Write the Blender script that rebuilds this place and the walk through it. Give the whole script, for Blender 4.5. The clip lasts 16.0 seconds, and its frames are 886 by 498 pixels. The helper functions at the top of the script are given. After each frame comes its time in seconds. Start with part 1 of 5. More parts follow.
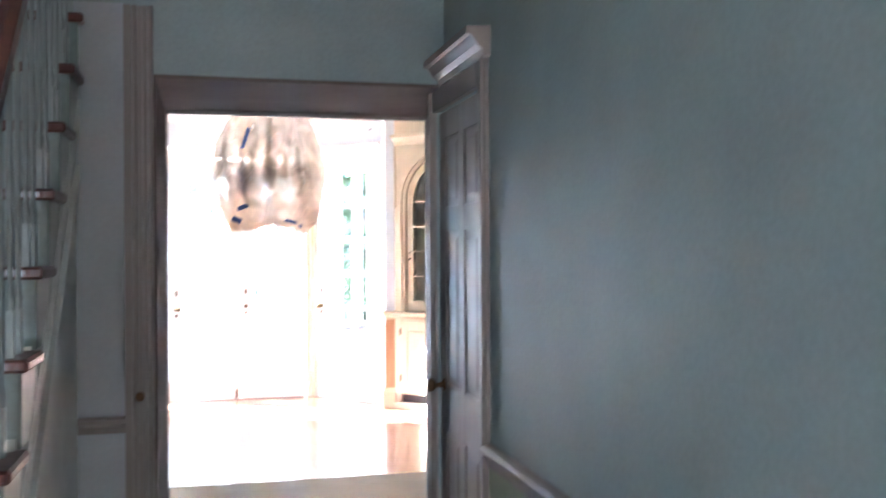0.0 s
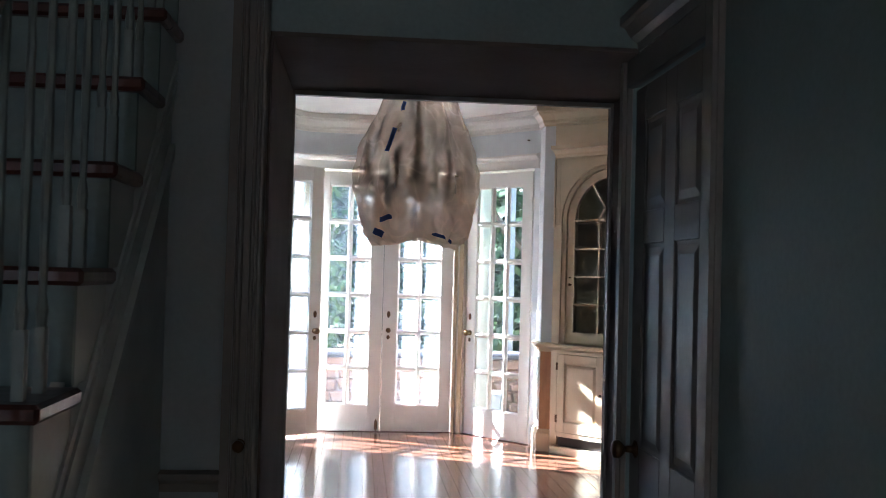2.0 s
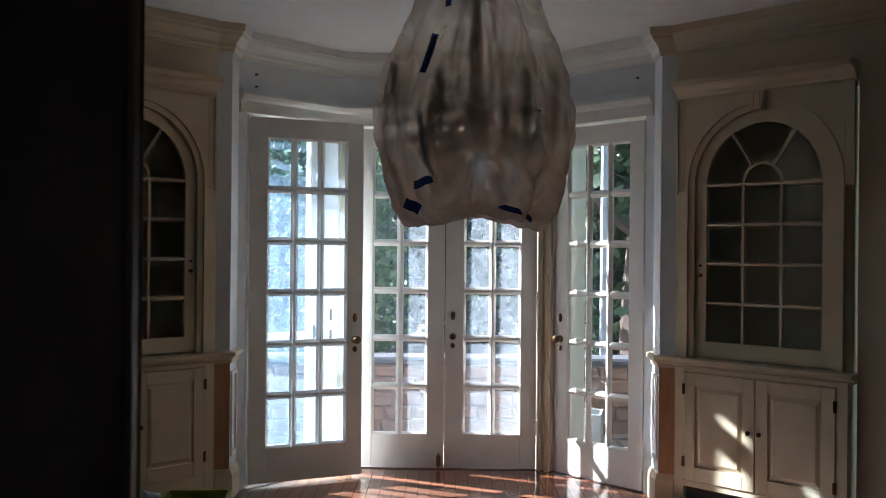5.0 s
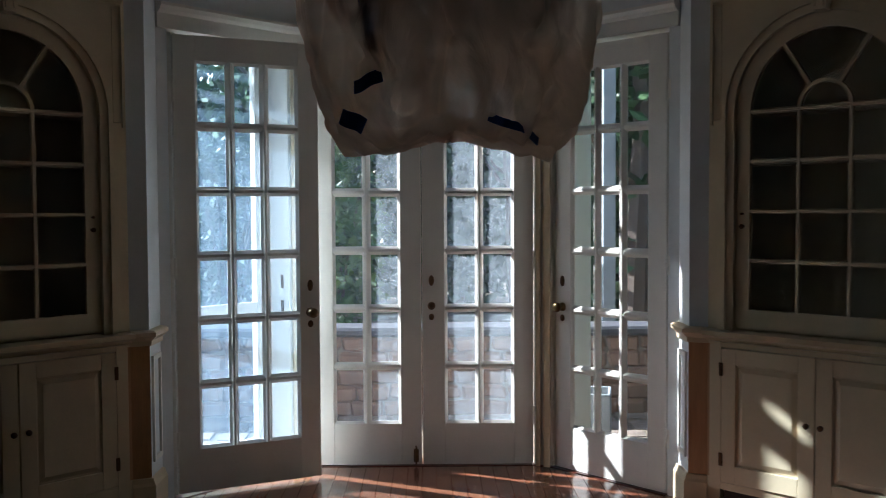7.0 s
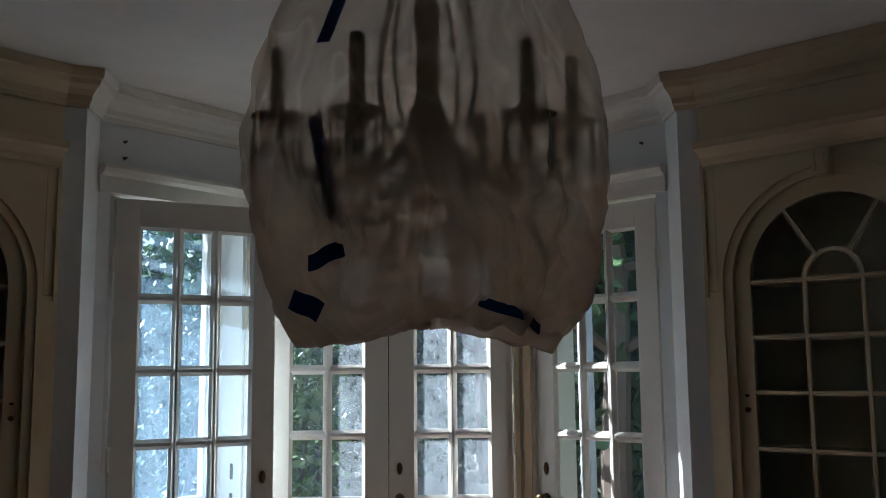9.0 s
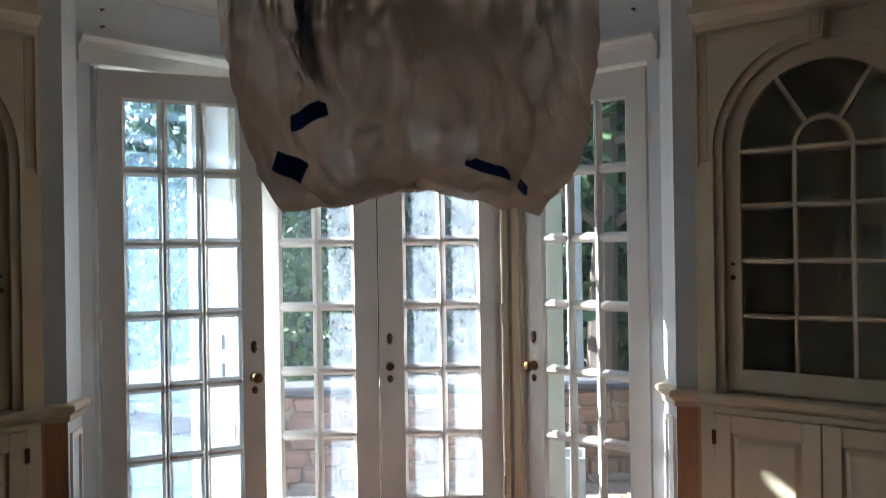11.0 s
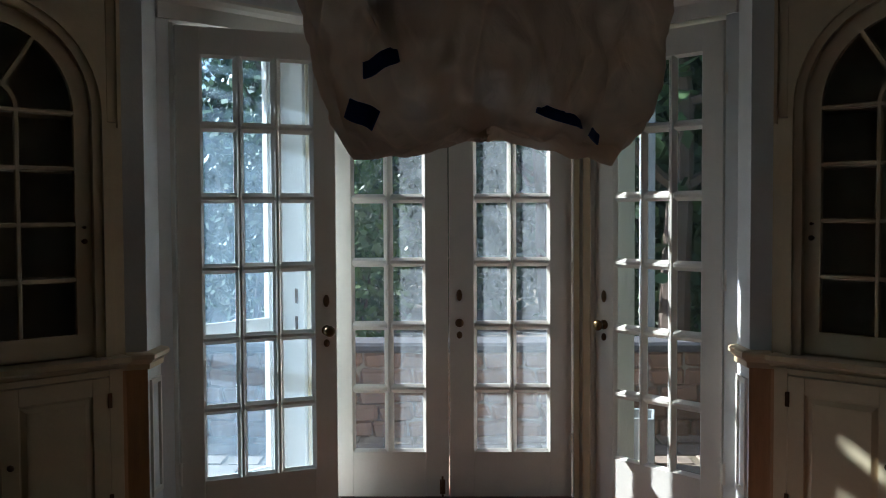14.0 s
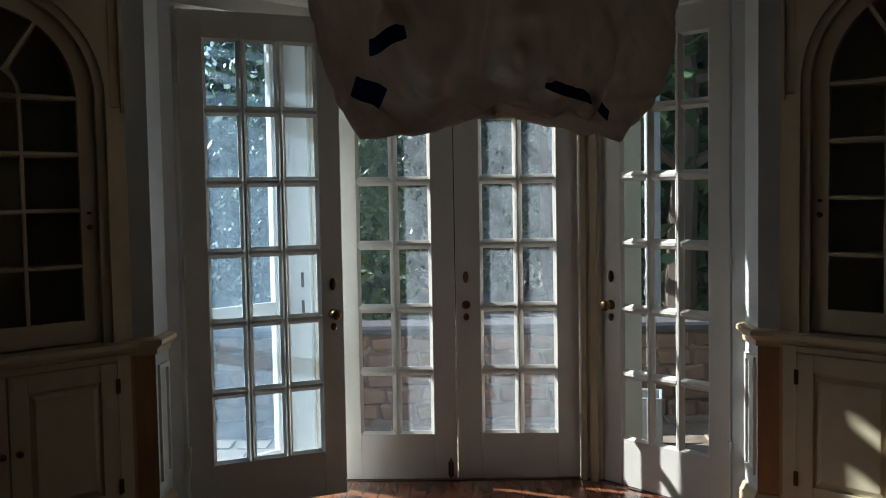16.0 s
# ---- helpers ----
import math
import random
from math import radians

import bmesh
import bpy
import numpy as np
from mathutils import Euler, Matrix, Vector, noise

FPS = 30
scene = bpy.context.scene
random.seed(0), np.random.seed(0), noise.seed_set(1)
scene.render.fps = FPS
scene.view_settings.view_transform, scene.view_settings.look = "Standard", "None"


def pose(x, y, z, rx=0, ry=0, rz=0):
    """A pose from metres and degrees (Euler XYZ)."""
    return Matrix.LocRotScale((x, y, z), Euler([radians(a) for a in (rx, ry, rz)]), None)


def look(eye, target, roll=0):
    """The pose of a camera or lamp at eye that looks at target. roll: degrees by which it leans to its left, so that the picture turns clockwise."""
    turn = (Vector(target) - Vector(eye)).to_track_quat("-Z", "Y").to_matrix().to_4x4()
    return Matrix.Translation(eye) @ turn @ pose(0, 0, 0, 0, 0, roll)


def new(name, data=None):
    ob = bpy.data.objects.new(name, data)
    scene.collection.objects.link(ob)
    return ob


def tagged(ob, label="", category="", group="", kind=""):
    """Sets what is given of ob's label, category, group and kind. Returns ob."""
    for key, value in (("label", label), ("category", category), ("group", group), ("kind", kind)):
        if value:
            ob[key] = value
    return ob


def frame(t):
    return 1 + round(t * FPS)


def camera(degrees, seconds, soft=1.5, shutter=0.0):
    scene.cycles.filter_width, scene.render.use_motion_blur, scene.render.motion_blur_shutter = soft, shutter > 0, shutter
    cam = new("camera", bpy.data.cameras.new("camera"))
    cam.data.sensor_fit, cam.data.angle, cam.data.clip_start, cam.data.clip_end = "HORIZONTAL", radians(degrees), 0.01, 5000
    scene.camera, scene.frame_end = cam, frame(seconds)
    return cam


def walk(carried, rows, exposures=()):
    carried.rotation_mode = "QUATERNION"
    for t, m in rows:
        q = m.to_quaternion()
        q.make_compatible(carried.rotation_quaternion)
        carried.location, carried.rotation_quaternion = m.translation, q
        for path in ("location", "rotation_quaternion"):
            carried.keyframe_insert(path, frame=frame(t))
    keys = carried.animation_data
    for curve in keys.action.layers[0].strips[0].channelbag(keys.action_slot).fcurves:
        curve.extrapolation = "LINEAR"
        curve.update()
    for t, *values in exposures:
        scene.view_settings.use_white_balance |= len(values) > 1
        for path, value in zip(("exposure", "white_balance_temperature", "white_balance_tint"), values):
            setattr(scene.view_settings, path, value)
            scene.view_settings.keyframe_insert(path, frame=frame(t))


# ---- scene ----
cam = camera(50.0, 16.0, soft=0.5, shutter=0.35)
PATH = [
    (0, (-0.313, -9.896, 1.532), (0.167, -7.954, 1.53), -0.3),
    (0.5, (-0.312, -9.813, 1.525), (-0.009, -7.842, 1.382), -1.2),
    (1, (-0.365, -9.565, 1.501), (0.084, -7.617, 1.452), 1.1),
    (1.5, (-0.352, -9.277, 1.493), (-0.061, -7.298, 1.53), -0.2),
    (2, (-0.233, -8.97, 1.492), (-0.058, -6.978, 1.545), 1.5),
    (2.5, (-0.114, -8.643, 1.501), (-0.051, -6.648, 1.633), 1.5),
    (3, (-0.083, -8.19, 1.483), (-0.072, -6.19, 1.504), 0.4),
    (3.5, (-0.056, -7.817, 1.451), (-0.163, -5.821, 1.52), 1.2),
    (3.7, (-0.04, -7.694, 1.526), (-0.135, -5.697, 1.58), -0.4),
    (5.8, (0.041, -6.237, 1.57), (0.097, -4.239, 1.5), 0.6),
    (6, (0.058, -6.097, 1.527), (0.097, -4.103, 1.373), -0.8),
    (6.2, (0.046, -5.983, 1.517), (0.074, -3.987, 1.39), -0.9),
    (6.5, (0.058, -5.86, 1.563), (0.129, -3.863, 1.477), -0.0),
    (7, (0.055, -5.583, 1.523), (0.081, -3.585, 1.438), -0.3),
    (7.5, (0.057, -5.395, 1.559), (0.016, -3.395, 1.535), -0.8),
    (8, (0.064, -5.264, 1.56), (0.153, -3.267, 1.643), -0.9),
    (8.2, (0.036, -5.182, 1.6), (0.163, -3.197, 1.808), -0.4),
    (10.3, (0.046, -5.081, 1.608), (0.09, -3.1, 1.878), -0.8),
    (10.5, (0.046, -5.086, 1.601), (0.124, -3.097, 1.79), -0.9),
    (11, (0.046, -5.082, 1.576), (0.166, -3.086, 1.575), -0.9),
    (11.5, (0.049, -5.064, 1.553), (0.189, -3.072, 1.438), -0.0),
    (12, (0.045, -5.086, 1.546), (0.107, -3.09, 1.44), 0.6),
    (12.5, (0.048, -5.089, 1.55), (0.083, -3.092, 1.452), 0.3),
    (13, (0.049, -5.09, 1.548), (0.081, -3.093, 1.452), -0.1),
    (13.5, (0.055, -5.097, 1.549), (0.092, -3.099, 1.464), -0.3),
    (14, (0.048, -5.089, 1.55), (0.018, -3.091, 1.471), -0.3),
    (14.5, (0.04, -5.094, 1.552), (-0.003, -3.097, 1.449), -0.2),
    (15, (0.04, -5.087, 1.542), (0.006, -3.091, 1.412), -0.3),
    (15.5, (0.037, -5.076, 1.541), (-0.015, -3.081, 1.404), -0.5),
    (16, (0.038, -5.075, 1.54), (-0.001, -3.078, 1.427), -1.0),
]
walk(cam, [(t, look(eye, target, roll)) for t, eye, target, roll in PATH],
     exposures=[(0, 7.15, 5750, 18), (0.5, 5.9, 5700, 14), (1.0, 5.25, 5700, 13), (1.5, 4.9, 5700, 12), (2.0, 4.65, 5700, 12), (3.0, 4.2, 5650, 11), (3.7, 3.85, 5700, 11), (5.8, 2.65, 5850, 9), (7.0, 2.3, 5800, 7), (8.2, 2.05, 5800, 5), (10.4, 3.6, 5850, 7), (11.1, 3.3, 5850, 7), (12.0, 2.65, 5900, 6), (13.5, 2.05, 5950, 5), (16.0, 1.65, 6200, 4)])

# ---- world, sun, large lights ----
SUN_TRAVEL = Vector((0.905, -0.425, 0)).normalized()
SUN_ELEV = radians(30.5)
world = bpy.data.worlds.new("World")
scene.world = world
world.use_nodes = True
_wn = world.node_tree
_sky = _wn.nodes.new("ShaderNodeTexSky")
_sky.sky_type = 'NISHITA'
_sky.sun_disc = False
_sky.sun_elevation = SUN_ELEV
_sky.sun_rotation = math.atan2(-SUN_TRAVEL.x, -SUN_TRAVEL.y)
_wn.links.new(_sky.outputs[0], _wn.nodes["Background"].inputs[0])
_wn.nodes["Background"].inputs[1].default_value = 0.062
sun = new("sun", bpy.data.lights.new("sun", 'SUN'))
sun.data.energy = 5.0
sun.data.angle = radians(0.6)
sun.data.color = (1.0, 0.95, 0.88)
_sd = Vector((SUN_TRAVEL.x * math.cos(SUN_ELEV), SUN_TRAVEL.y * math.cos(SUN_ELEV), -math.sin(SUN_ELEV)))
sun.matrix_world = Matrix.Translation((-20, 10, 20)) @ _sd.to_track_quat("-Z", "Y").to_matrix().to_4x4()
# added fill lamp for light from behind, in an unseen opening of the west wall
hall_light = new("hall_fill_lamp", bpy.data.lights.new("hall_fill_lamp", 'AREA'))
hall_light.data.shape = 'RECTANGLE'
hall_light.data.size, hall_light.data.size_y = 1.0, 1.5
hall_light.data.energy = 0.45
hall_light.data.color = (0.75, 0.9, 1.0)
hall_light.matrix_world = look((-1.6, -12.2, 1.45), (0.6, -9.4, 0.95))


# ---- materials ----
def mat(name, col, rough=0.5, metal=0.0, var=0.12, scale=6.0, bump=0.05, fine=60.0, spec=0.5, rand=0.0, stretch=(1, 1, 1), coat=0.0):
    """A painted or solid surface with colour variation at two scales and fine relief."""
    m = bpy.data.materials.new(name)
    m.use_nodes = True
    t = m.node_tree
    b = t.nodes["Principled BSDF"]
    tc = t.nodes.new("ShaderNodeTexCoord")
    mp = t.nodes.new("ShaderNodeMapping")
    mp.inputs["Scale"].default_value = stretch
    t.links.new(tc.outputs["Object"], mp.inputs[0])
    n1 = t.nodes.new("ShaderNodeTexNoise")
    n1.inputs["Scale"].default_value = scale
    n1.inputs["Detail"].default_value = 4
    n2 = t.nodes.new("ShaderNodeTexNoise")
    n2.inputs["Scale"].default_value = fine
    n2.inputs["Detail"].default_value = 3
    for n in (n1, n2):
        t.links.new(mp.outputs[0], n.inputs["Vector"])
    add = t.nodes.new("ShaderNodeMath")
    add.operation = 'MULTIPLY_ADD'
    add.inputs[1].default_value = 0.4
    t.links.new(n2.outputs[0], add.inputs[0])
    t.links.new(n1.outputs[0], add.inputs[2])
    last = add.outputs[0]
    if rand:
        oi = t.nodes.new("ShaderNodeObjectInfo")
        ra = t.nodes.new("ShaderNodeMath")
        ra.operation = 'MULTIPLY_ADD'
        ra.inputs[1].default_value = rand
        t.links.new(oi.outputs["Random"], ra.inputs[0])
        t.links.new(last, ra.inputs[2])
        last = ra.outputs[0]
    mr = t.nodes.new("ShaderNodeMapRange")
    mr.inputs[1].default_value = 0.4
    mr.inputs[2].default_value = 1.0 + rand
    mr.inputs[3].default_value = 1 + var
    mr.inputs[4].default_value = 1 - var
    t.links.new(last, mr.inputs[0])
    mx = t.nodes.new("ShaderNodeMix")
    mx.data_type = 'RGBA'
    mx.blend_type = 'MULTIPLY'
    mx.inputs[0].default_value = 1.0
    mx.inputs[6].default_value = (*col, 1)
    t.links.new(mr.outputs[0], mx.inputs[7])
    t.links.new(mx.outputs[2], b.inputs["Base Color"])
    b.inputs["Roughness"].default_value = rough
    b.inputs["Metallic"].default_value = metal
    b.inputs["Specular IOR Level"].default_value = spec
    b.inputs["Coat Weight"].default_value = coat
    b.inputs["Coat Roughness"].default_value = 0.12
    rr = t.nodes.new("ShaderNodeMapRange")
    rr.inputs[3].default_value = max(0.03, rough - 0.08)
    rr.inputs[4].default_value = min(1.0, rough + 0.12)
    t.links.new(n1.outputs[0], rr.inputs[0])
    t.links.new(rr.outputs[0], b.inputs["Roughness"])
    if bump:
        bp = t.nodes.new("ShaderNodeBump")
        bp.inputs["Strength"].default_value = bump
        bp.inputs["Distance"].default_value = 0.01
        t.links.new(n2.outputs[0], bp.inputs["Height"])
        t.links.new(bp.outputs[0], b.inputs["Normal"])
    return m


def sheen(t, low, high=0.8):
    """Gloss that grows towards grazing angles, the same from both sides of a thin sheet."""
    lw = t.nodes.new("ShaderNodeLayerWeight")
    lw.inputs[0].default_value = 0.5
    pw = t.nodes.new("ShaderNodeMath")
    pw.operation = 'POWER'
    pw.inputs[1].default_value = 5.0
    ma = t.nodes.new("ShaderNodeMath")
    ma.operation = 'MULTIPLY_ADD'
    ma.inputs[1].default_value = high
    ma.inputs[2].default_value = low
    t.links.new(lw.outputs["Facing"], pw.inputs[0])
    t.links.new(pw.outputs[0], ma.inputs[0])
    return ma.outputs[0]


def glass_mat(name, dirt, tint=(0.95, 0.97, 1.0), film=(0.75, 0.78, 0.8), scale=9.0):
    """A thin pane: clear, glossy at grazing angles, with a film of dried drops and dust."""
    m = bpy.data.materials.new(name)
    m.use_nodes = True
    t = m.node_tree
    t.nodes.remove(t.nodes["Principled BSDF"])
    out = t.nodes["Material Output"]
    tr = t.nodes.new("ShaderNodeBsdfTransparent")
    tr.inputs[0].default_value = (*tint, 1)
    gl = t.nodes.new("ShaderNodeBsdfGlossy")
    gl.inputs["Roughness"].default_value = 0.02
    m1 = t.nodes.new("ShaderNodeMixShader")
    t.links.new(sheen(t, 0.025), m1.inputs[0])
    t.links.new(tr.outputs[0], m1.inputs[1])
    t.links.new(gl.outputs[0], m1.inputs[2])
    tl = t.nodes.new("ShaderNodeBsdfTranslucent")
    tl.inputs[0].default_value = (*film, 1)
    tc = t.nodes.new("ShaderNodeTexCoord")
    oi = t.nodes.new("ShaderNodeObjectInfo")
    va = t.nodes.new("ShaderNodeVectorMath")
    va.operation = 'ADD'
    sc = t.nodes.new("ShaderNodeVectorMath")
    sc.operation = 'SCALE'
    sc.inputs[0].default_value = (7, 3, 11)
    t.links.new(oi.outputs["Random"], sc.inputs["Scale"])
    t.links.new(tc.outputs["Object"], va.inputs[0])
    t.links.new(sc.outputs[0], va.inputs[1])
    no = t.nodes.new("ShaderNodeTexNoise")
    no.inputs["Scale"].default_value = scale
    no.inputs["Detail"].default_value = 8
    no.inputs["Roughness"].default_value = 0.7
    t.links.new(va.outputs[0], no.inputs["Vector"])
    vo = t.nodes.new("ShaderNodeTexVoronoi")
    vo.inputs["Scale"].default_value = 42
    st = t.nodes.new("ShaderNodeVectorMath")
    st.operation = 'MULTIPLY'
    st.inputs[1].default_value = (1.0, 1.0, 0.42)
    t.links.new(va.outputs[0], st.inputs[0])
    t.links.new(st.outputs[0], vo.inputs["Vector"])
    lt = t.nodes.new("ShaderNodeMath")
    lt.operation = 'LESS_THAN'
    lt.inputs[1].default_value = 0.24
    t.links.new(vo.outputs["Distance"], lt.inputs[0])
    ms = t.nodes.new("ShaderNodeMath")
    ms.operation = 'MULTIPLY'
    ms.inputs[1].default_value = -dirt * 0.55
    t.links.new(lt.outputs[0], ms.inputs[0])
    mr = t.nodes.new("ShaderNodeMapRange")
    mr.inputs[1].default_value = 0.35
    mr.inputs[2].default_value = 0.8
    mr.inputs[3].default_value = dirt * 0.6
    mr.inputs[4].default_value = dirt * 1.5
    t.links.new(no.outputs[0], mr.inputs[0])
    ad = t.nodes.new("ShaderNodeMath")
    ad.operation = 'ADD'
    ad.use_clamp = True
    t.links.new(mr.outputs[0], ad.inputs[0])
    t.links.new(ms.outputs[0], ad.inputs[1])
    m2 = t.nodes.new("ShaderNodeMixShader")
    t.links.new(ad.outputs[0], m2.inputs[0])
    t.links.new(m1.outputs[0], m2.inputs[1])
    t.links.new(tl.outputs[0], m2.inputs[2])
    t.links.new(m2.outputs[0], out.inputs[0])
    return m


def plastic_film(name):
    """Cloudy polythene: part clear, part milky, glossy creases."""
    m = bpy.data.materials.new(name)
    m.use_nodes = True
    t = m.node_tree
    t.nodes.remove(t.nodes["Principled BSDF"])
    out = t.nodes["Material Output"]
    tr = t.nodes.new("ShaderNodeBsdfTransparent")
    tr.inputs[0].default_value = (0.98, 0.97, 0.95, 1)
    tl = t.nodes.new("ShaderNodeBsdfTranslucent")
    tl.inputs[0].default_value = (0.97, 0.80, 0.66, 1)
    df = t.nodes.new("ShaderNodeBsdfDiffuse")
    df.inputs[0].default_value = (0.90, 0.72, 0.59, 1)
    gl = t.nodes.new("ShaderNodeBsdfGlossy")
    gl.inputs["Roughness"].default_value = 0.28
    tc = t.nodes.new("ShaderNodeTexCoord")
    mp = t.nodes.new("ShaderNodeMapping")
    mp.inputs["Scale"].default_value = (1, 1, 0.6)
    t.links.new(tc.outputs["Object"], mp.inputs[0])
    no = t.nodes.new("ShaderNodeTexNoise")
    no.inputs["Scale"].default_value = 7
    no.inputs["Detail"].default_value = 5
    no.inputs["Distortion"].default_value = 1.2
    t.links.new(mp.outputs[0], no.inputs["Vector"])
    bp = t.nodes.new("ShaderNodeBump")
    bp.inputs["Strength"].default_value = 0.6
    bp.inputs["Distance"].default_value = 0.03
    t.links.new(no.outputs[0], bp.inputs["Height"])
    n3 = t.nodes.new("ShaderNodeTexNoise")
    n3.inputs["Scale"].default_value = 4.2
    n3.inputs["Detail"].default_value = 1.5
    n3.inputs["Distortion"].default_value = 1.8
    t.links.new(mp.outputs[0], n3.inputs["Vector"])
    su = t.nodes.new("ShaderNodeMath")
    su.operation = 'SUBTRACT'
    su.inputs[1].default_value = 0.5
    t.links.new(n3.outputs[0], su.inputs[0])
    cr = t.nodes.new("ShaderNodeMath")
    cr.operation = 'ABSOLUTE'
    t.links.new(su.outputs[0], cr.inputs[0])
    ce = t.nodes.new("ShaderNodeMapRange")
    ce.inputs[1].default_value = 0.0
    ce.inputs[2].default_value = 0.05
    ce.inputs[3].default_value = 0.11
    ce.inputs[4].default_value = 0.0
    t.links.new(cr.outputs[0], ce.inputs[0])
    bc = t.nodes.new("ShaderNodeBump")
    bc.inputs["Strength"].default_value = 0.6
    bc.inputs["Distance"].default_value = 0.05
    t.links.new(cr.outputs[0], bc.inputs["Height"])
    t.links.new(bp.outputs[0], bc.inputs["Normal"])
    for s in (tl, df, gl):
        t.links.new(bc.outputs[0], s.inputs["Normal"])
    a = t.nodes.new("ShaderNodeMixShader")
    a.inputs[0].default_value = 0.25
    t.links.new(tl.outputs[0], a.inputs[1])
    t.links.new(df.outputs[0], a.inputs[2])
    mr = t.nodes.new("ShaderNodeMapRange")
    mr.inputs[1].default_value = 0.3
    mr.inputs[2].default_value = 0.75
    mr.inputs[3].default_value = 0.27
    mr.inputs[4].default_value = 0.39
    t.links.new(no.outputs[0], mr.inputs[0])
    sp = t.nodes.new("ShaderNodeSeparateXYZ")
    t.links.new(tc.outputs["Object"], sp.inputs[0])
    zr = t.nodes.new("ShaderNodeMapRange")
    zr.inputs[1].default_value = 2.02
    zr.inputs[2].default_value = 1.88
    zr.inputs[3].default_value = 0.0
    zr.inputs[4].default_value = 0.50
    t.links.new(sp.outputs[2], zr.inputs[0])
    sm = t.nodes.new("ShaderNodeMath")
    sm.operation = 'ADD'
    sm.use_clamp = True
    t.links.new(mr.outputs[0], sm.inputs[0])
    t.links.new(zr.outputs[0], sm.inputs[1])
    sc = t.nodes.new("ShaderNodeMath")
    sc.operation = 'ADD'
    sc.use_clamp = True
    t.links.new(sm.outputs[0], sc.inputs[0])
    t.links.new(ce.outputs[0], sc.inputs[1])
    b = t.nodes.new("ShaderNodeMixShader")
    t.links.new(sc.outputs[0], b.inputs[0])
    t.links.new(tr.outputs[0], b.inputs[1])
    t.links.new(a.outputs[0], b.inputs[2])
    c = t.nodes.new("ShaderNodeMixShader")
    t.links.new(sheen(t, 0.012, 0.10), c.inputs[0])
    t.links.new(b.outputs[0], c.inputs[1])
    t.links.new(gl.outputs[0], c.inputs[2])
    t.links.new(c.outputs[0], out.inputs[0])
    return m


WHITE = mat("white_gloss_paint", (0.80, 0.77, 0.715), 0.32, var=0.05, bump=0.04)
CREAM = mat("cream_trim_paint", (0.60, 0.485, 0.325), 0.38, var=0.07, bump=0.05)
FRIEZE = mat("pale_plaster", (0.72, 0.74, 0.75), 0.6, var=0.05, bump=0.08)
CEIL = mat("ceiling_paint", (0.86, 0.85, 0.82), 0.85, var=0.04, bump=0.06)
OLIVE = mat("olive_wainscot_paint", (0.20, 0.215, 0.15), 0.5, var=0.2, scale=2, bump=0.08)
TEAL = mat("grey_green_wall_paint", (0.165, 0.20, 0.20), 0.5, var=0.2, scale=1.6, bump=0.08)
HALLTRIM = mat("aged_hall_trim", (0.155, 0.128, 0.115), 0.42, var=0.15, scale=3)
WOODFLOOR = mat("red_oak_floor", (0.25, 0.095, 0.05), 0.2, var=0.2, scale=3, fine=40, bump=0.03, rand=0.15, stretch=(8, 0.8, 1), coat=0.5)
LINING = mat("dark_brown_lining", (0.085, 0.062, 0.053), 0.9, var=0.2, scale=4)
PIERPAINT = mat("pale_pier_paint", (0.25, 0.265, 0.285), 0.5, var=0.12, scale=3, bump=0.06)
# whitish balusters painted darker: the stairwell's shade is in this colour
BALUSTER = mat("shaded_baluster_paint", (0.16, 0.175, 0.17), 0.4, var=0.15, scale=6)
STAIRPAINT = mat("aged_stair_paint", (0.38, 0.38, 0.37), 0.4, var=0.12, scale=6)
HALLFLOOR = mat("hall_oak_floor", (0.22, 0.11, 0.06), 0.35, var=0.25, scale=3, bump=0.05, stretch=(8, 0.8, 1))
PAPER = mat("floor_paper", (0.46, 0.36, 0.24), 0.85, var=0.12, scale=3, bump=0.1)
DARKWOOD = mat("dark_red_wood", (0.075, 0.018, 0.012), 0.3, var=0.3, scale=5, stretch=(1, 8, 1), coat=0.3)
PIERTAN = mat("orange_brown_streaked", (0.44, 0.24, 0.12), 0.5, var=0.22, scale=3, fine=30, stretch=(9, 9, 0.8))
DARK = mat("slot_shade", (0.03, 0.02, 0.018), 0.8, var=0.2)
CUPIN = mat("cupboard_inside_paint", (0.60, 0.50, 0.33), 0.7, var=0.12)
BRONZE = mat("dark_bronze", (0.11, 0.06, 0.03), 0.35, metal=0.9, var=0.2)
BRASS = mat("worn_brass", (0.15, 0.095, 0.045), 0.28, metal=1.0, var=0.2)
GILT = mat("antique_gilt", (0.24, 0.17, 0.09), 0.65, metal=0.15, var=0.3, scale=30)
CANDLE = mat("candle_sleeve", (0.30, 0.24, 0.14), 0.6, var=0.1)
CRYSTAL = mat("cloudy_crystal", (0.50, 0.46, 0.40), 0.4, var=0.1)
TAPE = mat("blue_masking_tape", (0.015, 0.05, 0.22), 0.6, var=0.12, scale=20)
# dust film on the door panes; its blue is skylight put into the colour
GLASS = glass_mat("door_glass", 0.105, film=(0.58, 0.68, 0.78))
CLEANER = glass_mat("open_door_glass", 0.05, tint=(0.90, 0.95, 1.0), film=(0.52, 0.64, 0.78))
CLEARER = glass_mat("side_door_glass", 0.045, film=(0.55, 0.62, 0.66))
GLASSCUP = glass_mat("cupboard_glass", 0.015, film=(0.3, 0.3, 0.3))
FILM = plastic_film("milky_plastic_film")


